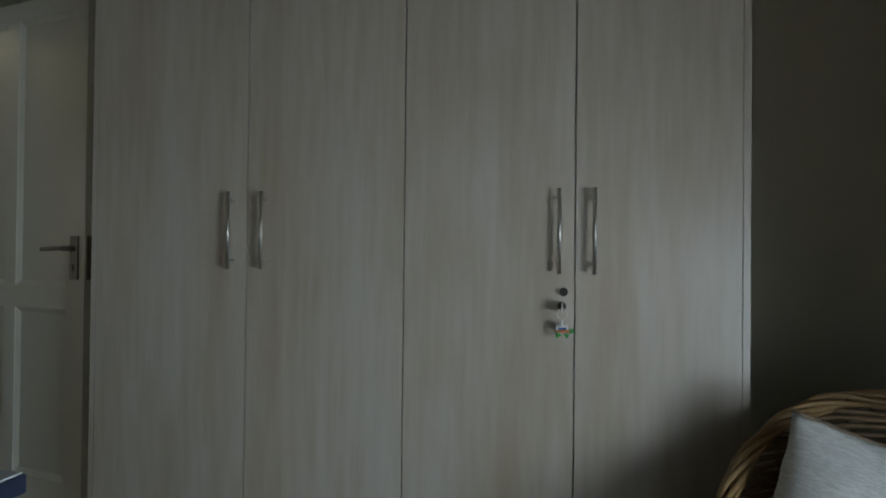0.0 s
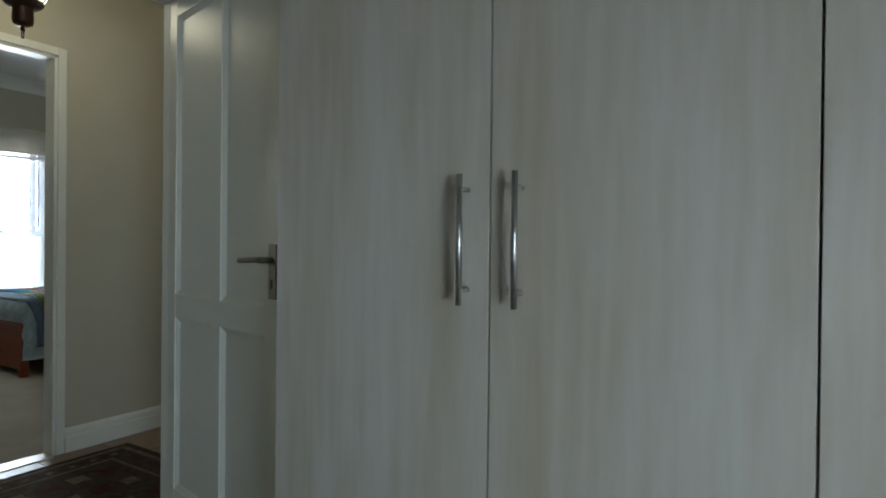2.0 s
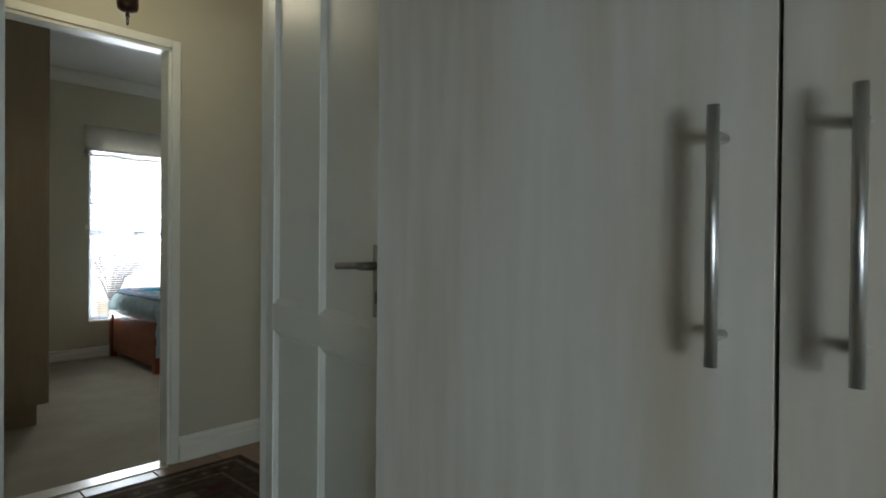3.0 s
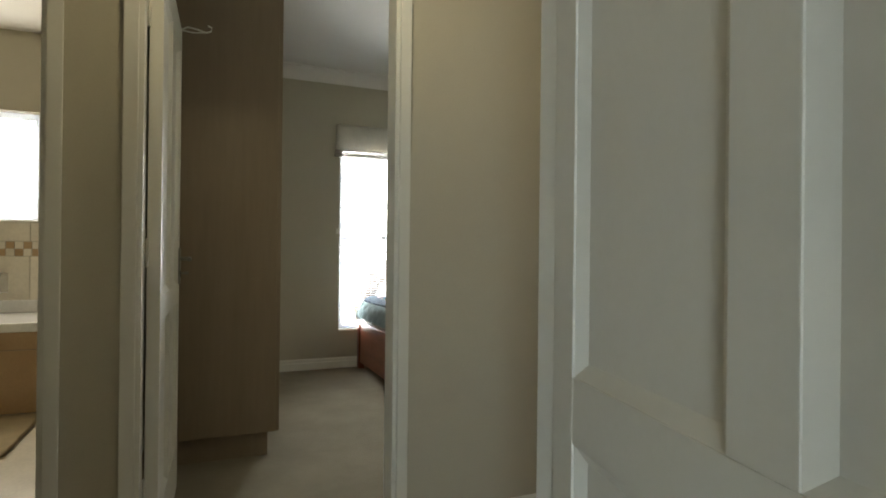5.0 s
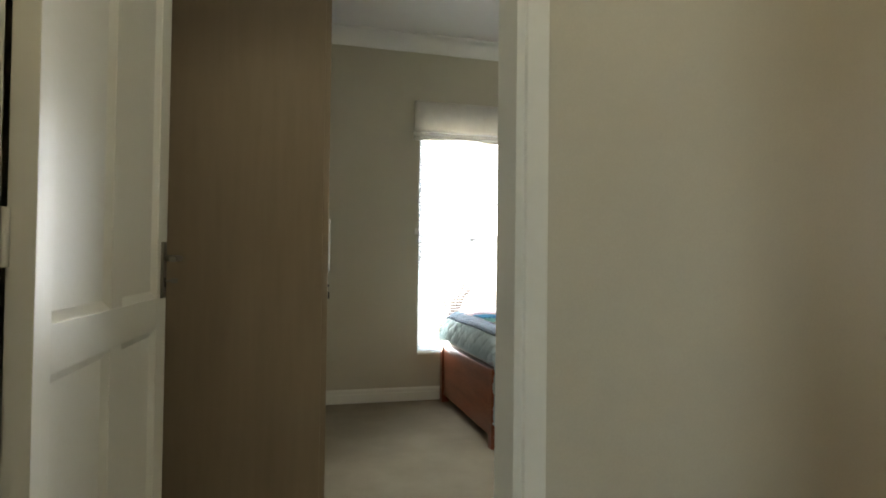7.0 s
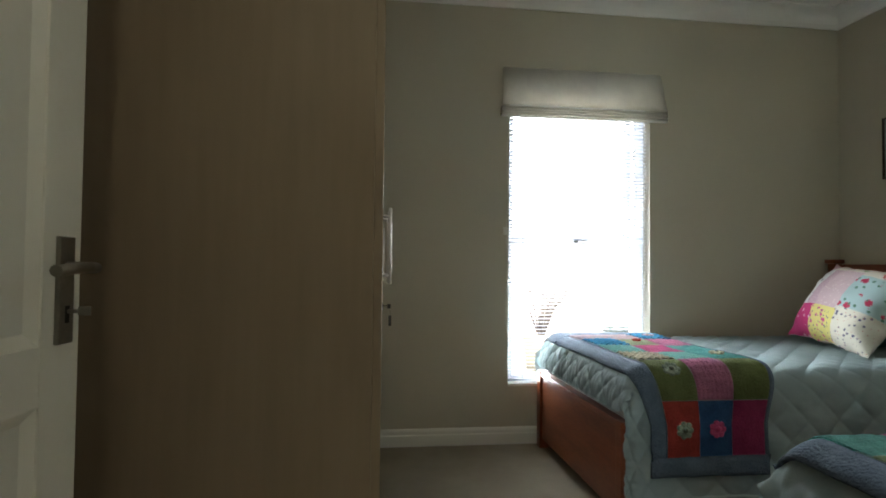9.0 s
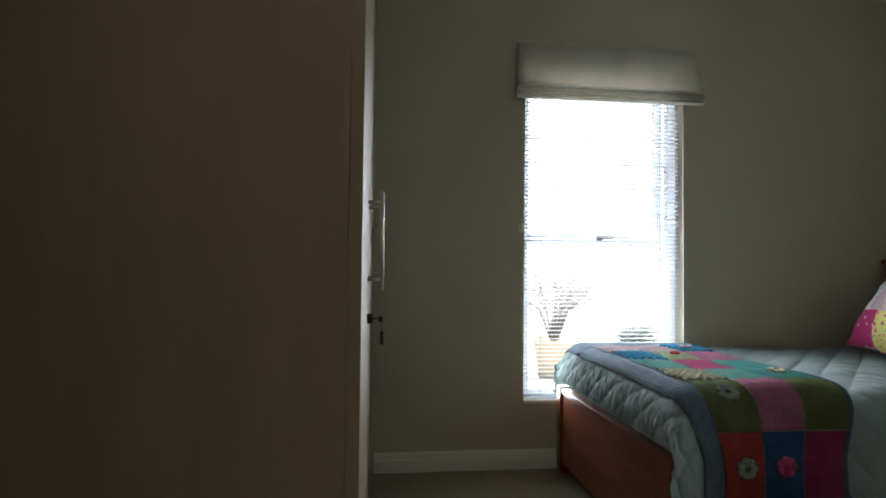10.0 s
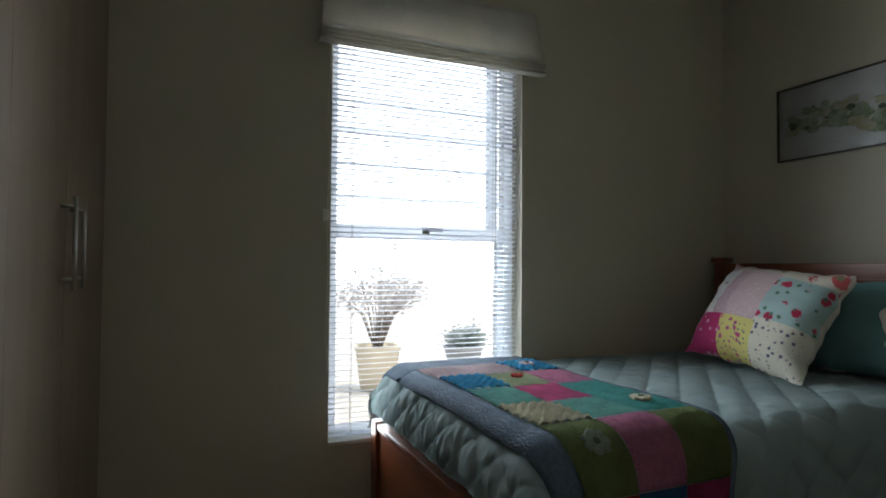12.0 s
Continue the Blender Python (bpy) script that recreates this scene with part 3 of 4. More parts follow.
def blanket(m, width, label, group, y0, columns, far, near, buttons):
    """A knitted patchwork blanket with a plain border, laid across the foot of the bed."""
    t = thing("patchwork_blanket", m, label, "blanket", group)
    top, cell, edge, cw, rim = 0.636, 0.205, 0.075, 0.163, 0.022
    total = far - 0.09 + 0.09 * math.pi + (width + 0.054 - 0.18) + near - 0.09
    rows = len(columns[0])
    start = (total - rows * cell) - edge
    wide = len(columns) * cw + edge + rim
    def place(s, w, lift):
        x, z = over(width, top, s, far, 0.012 + lift)
        wob = 0.005 * math.sin(s * 9 + w * 6) + 0.004 * noise.noise((s * 10, w * 10, 5))
        hang = max(0.0, min(1.0, (top - z) / 0.20))
        x += 0.014 * hang
        bow = 0.040 * max(0.0, 1 - w / 0.085) ** 2
        return (x + hang * (0.012 + wob), y0 + w + hang * (0.045 - 0.110 * w / wide), z + wob * 0.6 * (1 - hang) - bow * (1 - hang))
    bm = bmesh.new()
    spans = ((0.0, start, 0.0, wide), (total - edge, total, 0.0, wide), (start, total - edge, 0.0, edge), (start, total - edge, wide - rim, wide))
    for a, b, c, d in spans:
        nu, nv = max(2, int((b - a) / 0.02)), max(2, int((d - c) / 0.02))
        sheet(bm, nu, nv, lambda u, v: place(a + (b - a) * u, c + (d - c) * v, 0.004 * math.sin(math.pi * v) * math.sin(math.pi * u)))
    bmesh.ops.remove_doubles(bm, verts=bm.verts[:], dist=0.0005)
    bmesh.ops.solidify(bm, geom=bm.faces[:], thickness=0.010)
    part("border", bm, BORDER, t)
    for j, col in enumerate(columns):
        for i, mat in enumerate(col):
            a, c = start + i * cell, edge + j * cw
            style = 1 if mat in (CYAN, LEMON) else 2 if mat in (PINK, PALE) else 0 if mat in (SEA, ROSE) else 3
            def knit(u, v):
                rib = 0.0
                if style == 0:
                    rib = 0.003 * abs(math.sin(u * 40))
                elif style == 1:
                    rib = 0.009 * abs(math.sin((u + v) * 15.7) * math.sin((u - v) * 15.7)) ** 0.6
                elif style == 2:
                    rib = 0.005 * abs(math.sin(u * 25) * math.sin(v * 25)) ** 0.7
                else:
                    rib = 0.002 * abs(math.sin(v * 50))
                rib += 0.002 * noise.noise((u * 5 + i, v * 5 + j, 2.0))
                return place(a + cell * (0.004 + 0.992 * u), c + cw * (0.004 + 0.992 * v), 0.0015 + rib + 0.004 * (math.sin(math.pi * u) * math.sin(math.pi * v)) ** 0.5)
            bm = bmesh.new()
            sheet(bm, 30, 30, knit)
            bmesh.ops.solidify(bm, geom=bm.faces[:], thickness=0.008)
            part("patch", bm, mat, t)
    for i, j, mat, r in buttons:
        a = Vector(place(start + (i + 0.5) * cell, edge + (j + 0.5) * cw, 0.0))
        b = Vector(place(start + (i + 0.5) * cell, edge + (j + 0.5) * cw, 0.01))
        q = (b - a).to_track_quat("Z", "Y")
        bm = bmesh.new()
        for k in range(7):
            g = k * 2 * math.pi / 7
            lathe(bm, [(0.0005, 0.011), (r * 0.22, 0.013), (r * 0.36, 0.009), (r * 0.30, 0.004)], 10, (r * 0.66 * math.cos(g), r * 0.66 * math.sin(g), 0.004))
        lathe(bm, [(0.0005, 0.012), (r * 0.45, 0.013), (r * 0.50, 0.004)], 14, (0, 0, 0.003))
        bmesh.ops.transform(bm, matrix=Matrix.Translation(a) @ q.to_matrix().to_4x4(), verts=bm.verts)
        flower = part("crochet_flower", bm, mat, t)
        bm = bmesh.new()
        lathe(bm, [(0.0005, 0.020), (r * 0.22, 0.019), (r * 0.28, 0.015), (r * 0.24, 0.008)], 14)
        bmesh.ops.transform(bm, matrix=Matrix.Translation(a) @ q.to_matrix().to_4x4(), verts=bm.verts)
        part("centre", bm, HOT if mat is ROSE else BUTTON, flower)
    return t


COLS = [[PALE, CYAN, SEA, LEMON, MOSS, RED], [PALE, GREEN, ROSE, SEA, PINK, BLUE], [CYAN, PINK, TEAL, TEAL, MOSS, HOT]]
BEDS = "twin beds in the bedroom"
BED1, BED2 = pose(-6.43, 3.075, 0), pose(-4.42, 3.02, 0)
bed("bed", BED1, 1.12, "cherry-stained wooden bed beside the window", BEDS)
covers(BED1, 1.12, "aqua diamond-stitched quilt on the bed beside the window", "quilts on the beds", 280, 320)
blanket(BED1, 1.12, "bright patchwork knitted blanket across the bed by the window", "blankets on the beds", 0.042, COLS, 0.26, 0.395,
        ((4, 0, SAGE, 0.036), (5, 0, SAGE, 0.034), (5, 1, ROSE, 0.034), (1, 1, RED, 0.021), (0, 2, PALE, 0.032), (3, 2, LEMON, 0.032)))
bed("bed", BED2, 0.98, "cherry-stained wooden bed near the bedroom door", BEDS)
covers(BED2, 0.98, "aqua diamond-stitched quilt on the bed near the door", "quilts on the beds", 170, 190)
blanket(BED2, 0.98, "patchwork knitted blanket across the bed near the door", "blankets on the beds", 0.03,
        [[SEA, GREEN, TEAL, LEMON, MOSS, RED], [PINK, CYAN, ROSE, SEA, PINK, BLUE], [TEAL, PINK, CYAN, TEAL, MOSS, HOT]], 0.26, 0.30, ())


# ---- pillows on the beds ----
def floral(name, base, dots, scale, size=0.32, share=0.85):
    """Printed cotton: a plain ground with scattered ragged flowers in two colours."""
    m = shade(name, base, 0.9, second=tuple(c * 0.93 for c in base), scale=8, fine=300, bump=0.2, spec=0.2)
    n, l = m.node_tree.nodes, m.node_tree.links
    b = n["Principled BSDF"]
    src = b.inputs["Base Color"].links[0].from_socket
    co = n.new("ShaderNodeTexCoord")
    ragged = n.new("ShaderNodeTexNoise")
    ragged.inputs["Scale"].default_value = scale * 5
    l.new(co.outputs["Object"], ragged.inputs["Vector"])
    for k, col in enumerate(dots):
        v = n.new("ShaderNodeTexVoronoi")
        v.inputs["Scale"].default_value = scale * (1 + 0.6 * k)
        v.inputs["Randomness"].default_value = 0.9
        l.new(co.outputs["Object"], v.inputs["Vector"])
        d = n.new("ShaderNodeMath")
        d.operation = "MULTIPLY_ADD"
        d.inputs[1].default_value = 0.36
        l.new(ragged.outputs[0], d.inputs[0])
        l.new(v.outputs["Distance"], d.inputs[2])
        r = n.new("ShaderNodeMapRange")
        r.inputs[1].default_value, r.inputs[2].default_value = size + 0.18 - 0.1 * k, size + 0.10 - 0.1 * k
        l.new(d.outputs[0], r.inputs[0])
        pick = n.new("ShaderNodeSeparateColor")
        l.new(v.outputs["Color"], pick.inputs[0])
        some = n.new("ShaderNodeMath")
        some.operation = "LESS_THAN"
        some.inputs[1].default_value = share
        l.new(pick.outputs[0], some.inputs[0])
        mask = n.new("ShaderNodeMath")
        mask.operation = "MULTIPLY"
        l.new(r.outputs[0], mask.inputs[0])
        l.new(some.outputs[0], mask.inputs[1])
        x = n.new("ShaderNodeMix")
        x.data_type = "RGBA"
        x.inputs[7].default_value = (*col, 1)
        l.new(mask.outputs[0], x.inputs[0])
        l.new(src, x.inputs[6])
        src = x.outputs[2]
    l.new(src, b.inputs["Base Color"])
    return m


COTTON = [floral("white_sprig_print", (0.66, 0.66, 0.64), ((0.16, 0.12, 0.20), (0.20, 0.26, 0.16)), 24, 0.24),
          floral("pink_stripe_cotton", (0.56, 0.42, 0.44), ((0.62, 0.50, 0.50),), 60),
          floral("pale_blue_rose_print", (0.38, 0.52, 0.52), ((0.46, 0.04, 0.09), (0.10, 0.20, 0.14)), 21, 0.40, 0.55),
          floral("magenta_daisy_print", (0.48, 0.045, 0.16), ((0.66, 0.42, 0.50),), 26, 0.30, 0.6),
          floral("yellow_flower_print", (0.64, 0.58, 0.20), ((0.50, 0.08, 0.22), (0.12, 0.10, 0.20)), 36, 0.38),
          floral("cream_sprig_print", (0.66, 0.63, 0.53), ((0.13, 0.12, 0.18), (0.50, 0.20, 0.16)), 40, 0.30),
          floral("dusty_pink_cotton", (0.50, 0.36, 0.40), ((0.56, 0.44, 0.46),), 70),
          floral("cream_rose_print", (0.64, 0.60, 0.52), ((0.48, 0.09, 0.10), (0.22, 0.28, 0.14)), 13, 0.42, 0.45)]
TEAL_COTTON = shade("teal_cotton", (0.15, 0.29, 0.29), 0.9, scale=5, fine=240, bump=0.25, spec=0.2)
WHITE_COTTON = shade("cream_cotton", (0.66, 0.62, 0.55), 0.9, scale=5, fine=240, bump=0.25, spec=0.2)
LINEN = shade("cream_slub_linen", (0.82, 0.82, 0.80), 0.95, second=(0.62, 0.62, 0.59), scale=40, stretch=(1, 1, 6), fine=130, bump=1.0, spec=0.15, distance=0.003)
PIPING = shade("brown_piping", (0.22, 0.16, 0.11), 0.8, scale=20)


def puff(u, v, w, h, d, side, seed=0.0, pinch=0.10):
    """A point on a stuffed pillow: u, v from 0 to 1, in its own plane x-z, bulging along y."""
    a, b = 2 * u - 1, 2 * v - 1
    k = max(0.0, (1 - abs(a) ** 2.4) * (1 - abs(b) ** 2.4)) ** 0.62
    pull = 1 - pinch * (1 - abs(a) ** 2) * abs(b) ** 3
    pull2 = 1 - pinch * (1 - abs(b) ** 2) * abs(a) ** 3
    n = noise.noise((a * 1.6 + seed, b * 1.6, seed)) * 0.10 + noise.noise((a * 4, b * 4 + seed, seed)) * 0.06 + noise.noise((a * 9, b * 9 + seed, seed)) * 0.025
    pull += 0.6 * pinch * b * b * noise.noise((a * 5 + seed, 3.3, b))
    pull2 += 0.6 * pinch * a * a * noise.noise((b * 5 + seed, 7.3, a))
    return Vector((a * w / 2 * pull2, side * d / 2 * k * (1 + n), h / 2 + b * h / 2 * pull))


def pillow(m, w, h, d, material, label, group="", patches=None, piping=None, seed=0.0, pinch=0.10):
    t = thing("pillow", m, label, "pillow", group)
    bm = bmesh.new()
    for side in (-1, 1):
        sheet(bm, 32, 32, lambda u, v: puff(u, v, w, h, d, side, seed, pinch))
    bmesh.ops.remove_doubles(bm, verts=bm.verts[:], dist=0.0004)
    part("cover", bm, material, t)
    for u0, u1, v0, v1, mat in patches or ():
        bm = bmesh.new()
        sheet(bm, 16, 16, lambda u, v: puff(u0 + (u1 - u0) * u, v0 + (v1 - v0) * v, w, h, d, -1, seed, pinch)
              + Vector((0, -0.0025 - 0.002 * math.sin(math.pi * u) * math.sin(math.pi * v), 0)))
        part("patch", bm, mat, t)
    if piping:
        rim = [puff(i / 30, 1, w, h, d, 1, seed, pinch) for i in range(31)]
        bm = bmesh.new()
        tube(bm, rim, 0.004, 6)
        part("piping", bm, piping, t)
    return t


SQUARES = [(0, 0.36, 0, 0.36, COTTON[3]), (0.36, 0.64, 0, 0.36, COTTON[4]), (0.64, 1, 0, 0.40, COTTON[5]),
           (0, 0.25, 0.36, 0.88, COTTON[0]), (0.25, 0.37, 0.36, 0.88, COTTON[6]), (0.37, 0.62, 0.36, 0.86, COTTON[1]), (0.62, 1, 0.40, 0.82, COTTON[2]),
           (0.22, 0.62, 0.87, 1, COTTON[7]), (0.62, 1, 0.82, 1, COTTON[7]), (0, 0.22, 0.88, 1, COTTON[6])]
PIL = "pillows on the beds"
pillow(pose(-5.895, 4.43, 0.632, -33, 5, -4), 0.56, 0.47, 0.25, WHITE_COTTON, "patchwork floral pillow leaning on the headboard of the bed", PIL, SQUARES, seed=1.3)
pillow(pose(-5.66, 4.69, 0.625, -24, -2, 4), 0.52, 0.40, 0.15, TEAL_COTTON, "teal cotton pillow behind the patchwork pillow", PIL, seed=4.1)
pillow(pose(-5.48, 4.72, 0.625, -22, 2, 8), 0.50, 0.38, 0.14, WHITE_COTTON, "cream cotton pillow against the headboard", PIL, seed=7.7)

# ---- pictures, lamps ----
BLACK_WOOD = shade("dark_brown_wood", (0.035, 0.022, 0.014), 0.35, second=(0.055, 0.035, 0.02), scale=5, stretch=(1, 1, 0.3), fine=60, bump=0.05)
GOLD = shade("worn_silver_gilt", (0.33, 0.29, 0.18), 0.5, metal=0.5, second=(0.14, 0.11, 0.06), scale=22, fine=120, bump=0.4)
MAT_BOARD = shade("white_mount_board", (0.72, 0.72, 0.70), 0.7, scale=4, fine=150, bump=0.05)
WASH = [shade("green_watercolour", (0.20, 0.27, 0.13), 0.8, second=(0.50, 0.55, 0.40), scale=16, fine=70, bump=0),
        shade("ochre_watercolour", (0.48, 0.42, 0.24), 0.8, second=(0.60, 0.56, 0.42), scale=14, fine=70, bump=0),
        shade("blue_grey_watercolour", (0.38, 0.46, 0.50), 0.8, second=(0.60, 0.63, 0.62), scale=12, fine=60, bump=0),
        shade("dark_green_watercolour", (0.05, 0.07, 0.04), 0.8, second=(0.16, 0.20, 0.10), scale=20, fine=70, bump=0)]
PICTURE_GLASS = shade("picture_glass", (0.9, 0.9, 0.9), 0.05, bump=0)
PICTURE_GLASS.node_tree.nodes["Principled BSDF"].inputs["Transmission Weight"].default_value = 1.0
PICTURE_GLASS.node_tree.nodes["Principled BSDF"].inputs["IOR"].default_value = 1.4


def framed(name, m, w, h, wood, bar, label, deep=0.018):
    """A framed picture in the plane x-z of its pose, facing -y; its lower left corner at the origin."""
    t = thing(name, m, label, "picture")
    boxes("backing_board", MAT_BOARD, ((bar * 0.5, -0.006, bar * 0.5), (w - bar * 0.5, -0.001, h - bar * 0.5)), parent=t)
    for lo, hi in (((0, -deep, 0), (bar, -0.0005, h)), ((w - bar, -deep, 0), (w, -0.0005, h)), ((bar, -deep, 0), (w - bar, -0.0005, bar)), ((bar, -deep, h - bar), (w - bar, -0.0005, h))):
        boxes("frame_bar", wood, (lo, hi), parent=t, bevel=0.003)
    return t


def blot(cx, cz, rx, rz, y, seed, n=26):
    """A thin irregular painted patch."""
    bm = bmesh.new()
    pts = []
    for i in range(n):
        a = 2 * math.pi * i / n
        k = 1 + 0.35 * noise.noise((math.cos(a) * 1.7 + seed, math.sin(a) * 1.7, seed)) + 0.15 * noise.noise((math.cos(a) * 6 + seed, math.sin(a) * 6, seed))
        pts.append((cx + rx * k * math.cos(a), cz + rz * k * math.sin(a)))
    prism(bm, pts, 1, y, y + 0.0004)
    return bm


watercolour = framed("watercolour_picture", pose(-6.155, NY, 1.545), 0.74, 0.352, BLACK_WOOD, 0.008, "watercolour of farm buildings and trees in a thin dark frame")
art = random.Random(5)
for i in range(90):
    u = art.random()
    k = art.choice((0, 0, 0, 0, 1, 3, 3))
    r = art.uniform(0.008, 0.030) * (0.5 if k == 3 else 1)
    part("paint", blot(0.07 + 0.58 * u, 0.155 + 0.03 * math.sin(u * 7) + art.uniform(-0.055, 0.055), r * 1.5, r, -0.0066 - 0.00009 * i, i * 3.7), WASH[k], watercolour)
for i in range(5):
    x, z = 0.17 + i * 0.085 + 0.02 * (i % 2), 0.180 + 0.014 * (i % 3)
    boxes("paint", WASH[1], ((x, -0.0172, z), (x + 0.040, -0.0168, z + 0.026)), parent=watercolour)
    boxes("paint", WASH[0], ((x - 0.003, -0.0176, z + 0.025), (x + 0.043, -0.0174, z + 0.031)), parent=watercolour)
p = boxes("glass", PICTURE_GLASS, ((0.006, -0.0160 - 0.004, 0.006), (0.734, -0.0185 - 0.004, 0.346)), parent=watercolour)
p.visible_shadow = False

hall = framed("framed_painting", pose(BX, 3.63, 0.965, 0, 0, 90), 0.72, 0.98, BLACK_WOOD, 0.022, "dark painting in an ornate silver-gilt frame on the corridor wall", 0.035)
for k in range(4):
    u = [(0.022, 0.022, 0.085, 0.958), (0.635, 0.022, 0.698, 0.958), (0.085, 0.022, 0.635, 0.085), (0.085, 0.895, 0.635, 0.958)][k]
    boxes("gilt_moulding", GOLD, ((u[0], -0.028, u[1]), (u[2], -0.004, u[3])), parent=hall, bevel=0.008)
DARK_OIL = shade("dark_oil_paint", (0.10, 0.075, 0.035), 0.4, second=(0.03, 0.03, 0.02), scale=6, fine=40, bump=0.3)
boxes("canvas", DARK_OIL, ((0.085, -0.012, 0.085), (0.635, -0.006, 0.895)), parent=hall)
for side in (0, 1):
    bm = bmesh.new()
    for i in range(64):
        z = 0.09 + i * 0.0125
        x = 0.090 if side == 0 else 0.630
        box(bm, (x - 0.005, -0.022, z), (x + 0.005, -0.012, z + 0.008), 0.002)
    part("bead_trim", bm, GOLD, hall)

MILK = shade("lit_opal_glass", (1.0, 0.93, 0.72), 0.3, glow=2.2, bump=0)
BRONZE = shade("aged_bronze", (0.075, 0.035, 0.02), 0.35, metal=0.6, scale=20, fine=90, bump=0.1)
lantern = thing("pendant_lantern", pose(-2.75, 2.03, 0.03), "lit opal glass pendant lantern with aged bronze fittings", "pendant lamp")
bm = bmesh.new()
lathe(bm, [(0.045, 2.035), (0.075, 2.05), (0.098, 2.10), (0.100, 2.15), (0.088, 2.20), (0.060, 2.235), (0.040, 2.245)], 28)
g = part("glass_shade", bm, MILK, lantern, "lit opal glass shade")
g.visible_shadow = False
bm = bmesh.new()
lathe(bm, [(0.001, 1.935), (0.018, 1.937), (0.034, 1.945), (0.038, 1.96), (0.036, 2.005), (0.040, 2.012), (0.060, 2.018), (0.072, 2.030), (0.074, 2.040), (0.055, 2.046), (0.001, 2.046)], 24)
part("holder", bm, BRONZE, lantern)
bm = bmesh.new()
rod(bm, (0, 0, 1.915), (0, 0, 1.937), 0.008, 12)
tube(bm, [(0.010 * math.cos(i * math.pi / 6), 0, 1.902 + 0.014 * math.sin(i * math.pi / 6)) for i in range(12)], 0.0025, 6, True)
part("finial_ring", bm, BRONZE, lantern)
for i in range(4):
    a = math.pi / 4 + i * math.pi / 2
    bm = bmesh.new()
    tube(bm, [(r * math.cos(a), r * math.sin(a), z) for r, z in ((0.068, 2.032), (0.104, 2.09), (0.107, 2.15), (0.092, 2.21), (0.045, 2.255))], 0.003, 6)
    part("strap", bm, BRONZE, lantern)
bm = bmesh.new()
lathe(bm, [(0.001, 2.262), (0.03, 2.258), (0.05, 2.245), (0.045, 2.238), (0.001, 2.238)], 20)
part("cap", bm, BRONZE, lantern)
bm = bmesh.new()
rod(bm, (0, 0, 2.26), (0, 0, 2.60), 0.004, 10)
part("stem", bm, BRONZE, lantern)
bm = bmesh.new()
lathe(bm, [(0.001, 2.59), (0.045, 2.595), (0.055, 2.619), (0.001, 2.6195)], 24)
part("ceiling_rose", bm, BRONZE, lantern)

OPAL = shade("unlit_opal_glass", (0.82, 0.81, 0.76), 0.3, bump=0)
dome = thing("ceiling_light", pose(-6.10, 4.47, H), "white opal glass dome light on the bedroom ceiling", "ceiling light")
bm = bmesh.new()
lathe(bm, [(0.148 * math.cos(i * math.pi / 20), -0.015 - 0.10 * math.sin(i * math.pi / 20)) for i in range(10)] + [(0.001, -0.116)], 32)
part("glass_dome", bm, OPAL, dome)
bm = bmesh.new()
lathe(bm, [(0.001, -0.0005), (0.155, -0.0005), (0.158, -0.012), (0.150, -0.018), (0.001, -0.018)], 32)
part("rim", bm, CHROME, dome)

# ---- things by the wardrobes ----
keys = thing("key_ring", pose(0.388, 1.779, 0.908), "keys with a beaded green and white tag in the wardrobe lock", "keys")
bm = bmesh.new()
box(bm, (-0.0015, -0.020, -0.012), (0.0015, 0.0, 0.012), 0.0004)
box(bm, (-0.0015, -0.042, -0.013), (0.0015, -0.020, 0.013), 0.003)
part("key", bm, STEEL, keys)
bm = bmesh.new()
tube(bm, [(0.013 * math.cos(i * math.pi / 8), -0.034, -0.016 + 0.013 * math.sin(i * math.pi / 8)) for i in range(16)], 0.0011, 6, True)
part("ring", bm, STEEL, keys)
BEADS = [shade("white_beads", (0.75, 0.75, 0.75), 0.3, bump=0), shade("green_beads", (0.05, 0.42, 0.08), 0.3, bump=0), shade("orange_beads", (0.65, 0.20, 0.04), 0.3, bump=0), shade("blue_beads", (0.05, 0.20, 0.45), 0.3, bump=0)]
for mat, spots in ((BEADS[0], [(-0.012 + 0.006 * i, -0.048 - 0.006 * j) for i in range(5) for j in range(2)] + [(0.0, -0.036), (0.0, -0.042)]),
                   (BEADS[3], [(-0.006, -0.054), (0.0, -0.054), (0.006, -0.054)]),
                   (BEADS[2], [(-0.009 + 0.006 * i, -0.060) for i in range(5)]),
                   (BEADS[1], [(-0.012, -0.068), (-0.006, -0.070), (0.008, -0.069), (0.014, -0.069), (0.020, -0.056), (0.026, -0.056), (0.026, -0.061), (-0.012, -0.074), (0.012, -0.074), (0.021, -0.062)])):
    for x, z in spots:
        bm = bmesh.new()
        bmesh.ops.create_icosphere(bm, subdivisions=1, radius=0.0042, matrix=Matrix.Translation((x, -0.026, z)))
        part("bead", bm, mat, keys)

keys2 = thing("wardrobe_key", pose(-4.885, 2.155, 0.905), "small steel key standing in the bedroom wardrobe lock", "key")
bm = bmesh.new()
rod(bm, (0, 0, 0), (0, 0.012, 0), 0.002, 8)
box(bm, (-0.001, 0.012, -0.008), (0.001, 0.022, 0.005), 0.0006)
part("blade", bm, GUNMETAL, keys2)
bm = bmesh.new()
box(bm, (-0.001, 0.016, -0.058), (0.001, 0.024, -0.028), 0.0006)
tube(bm, [(0, 0.019, -0.012), (0, 0.021, -0.022), (0, 0.020, -0.030)], 0.0008, 6)
part("spare_key", bm, GUNMETAL, keys2)

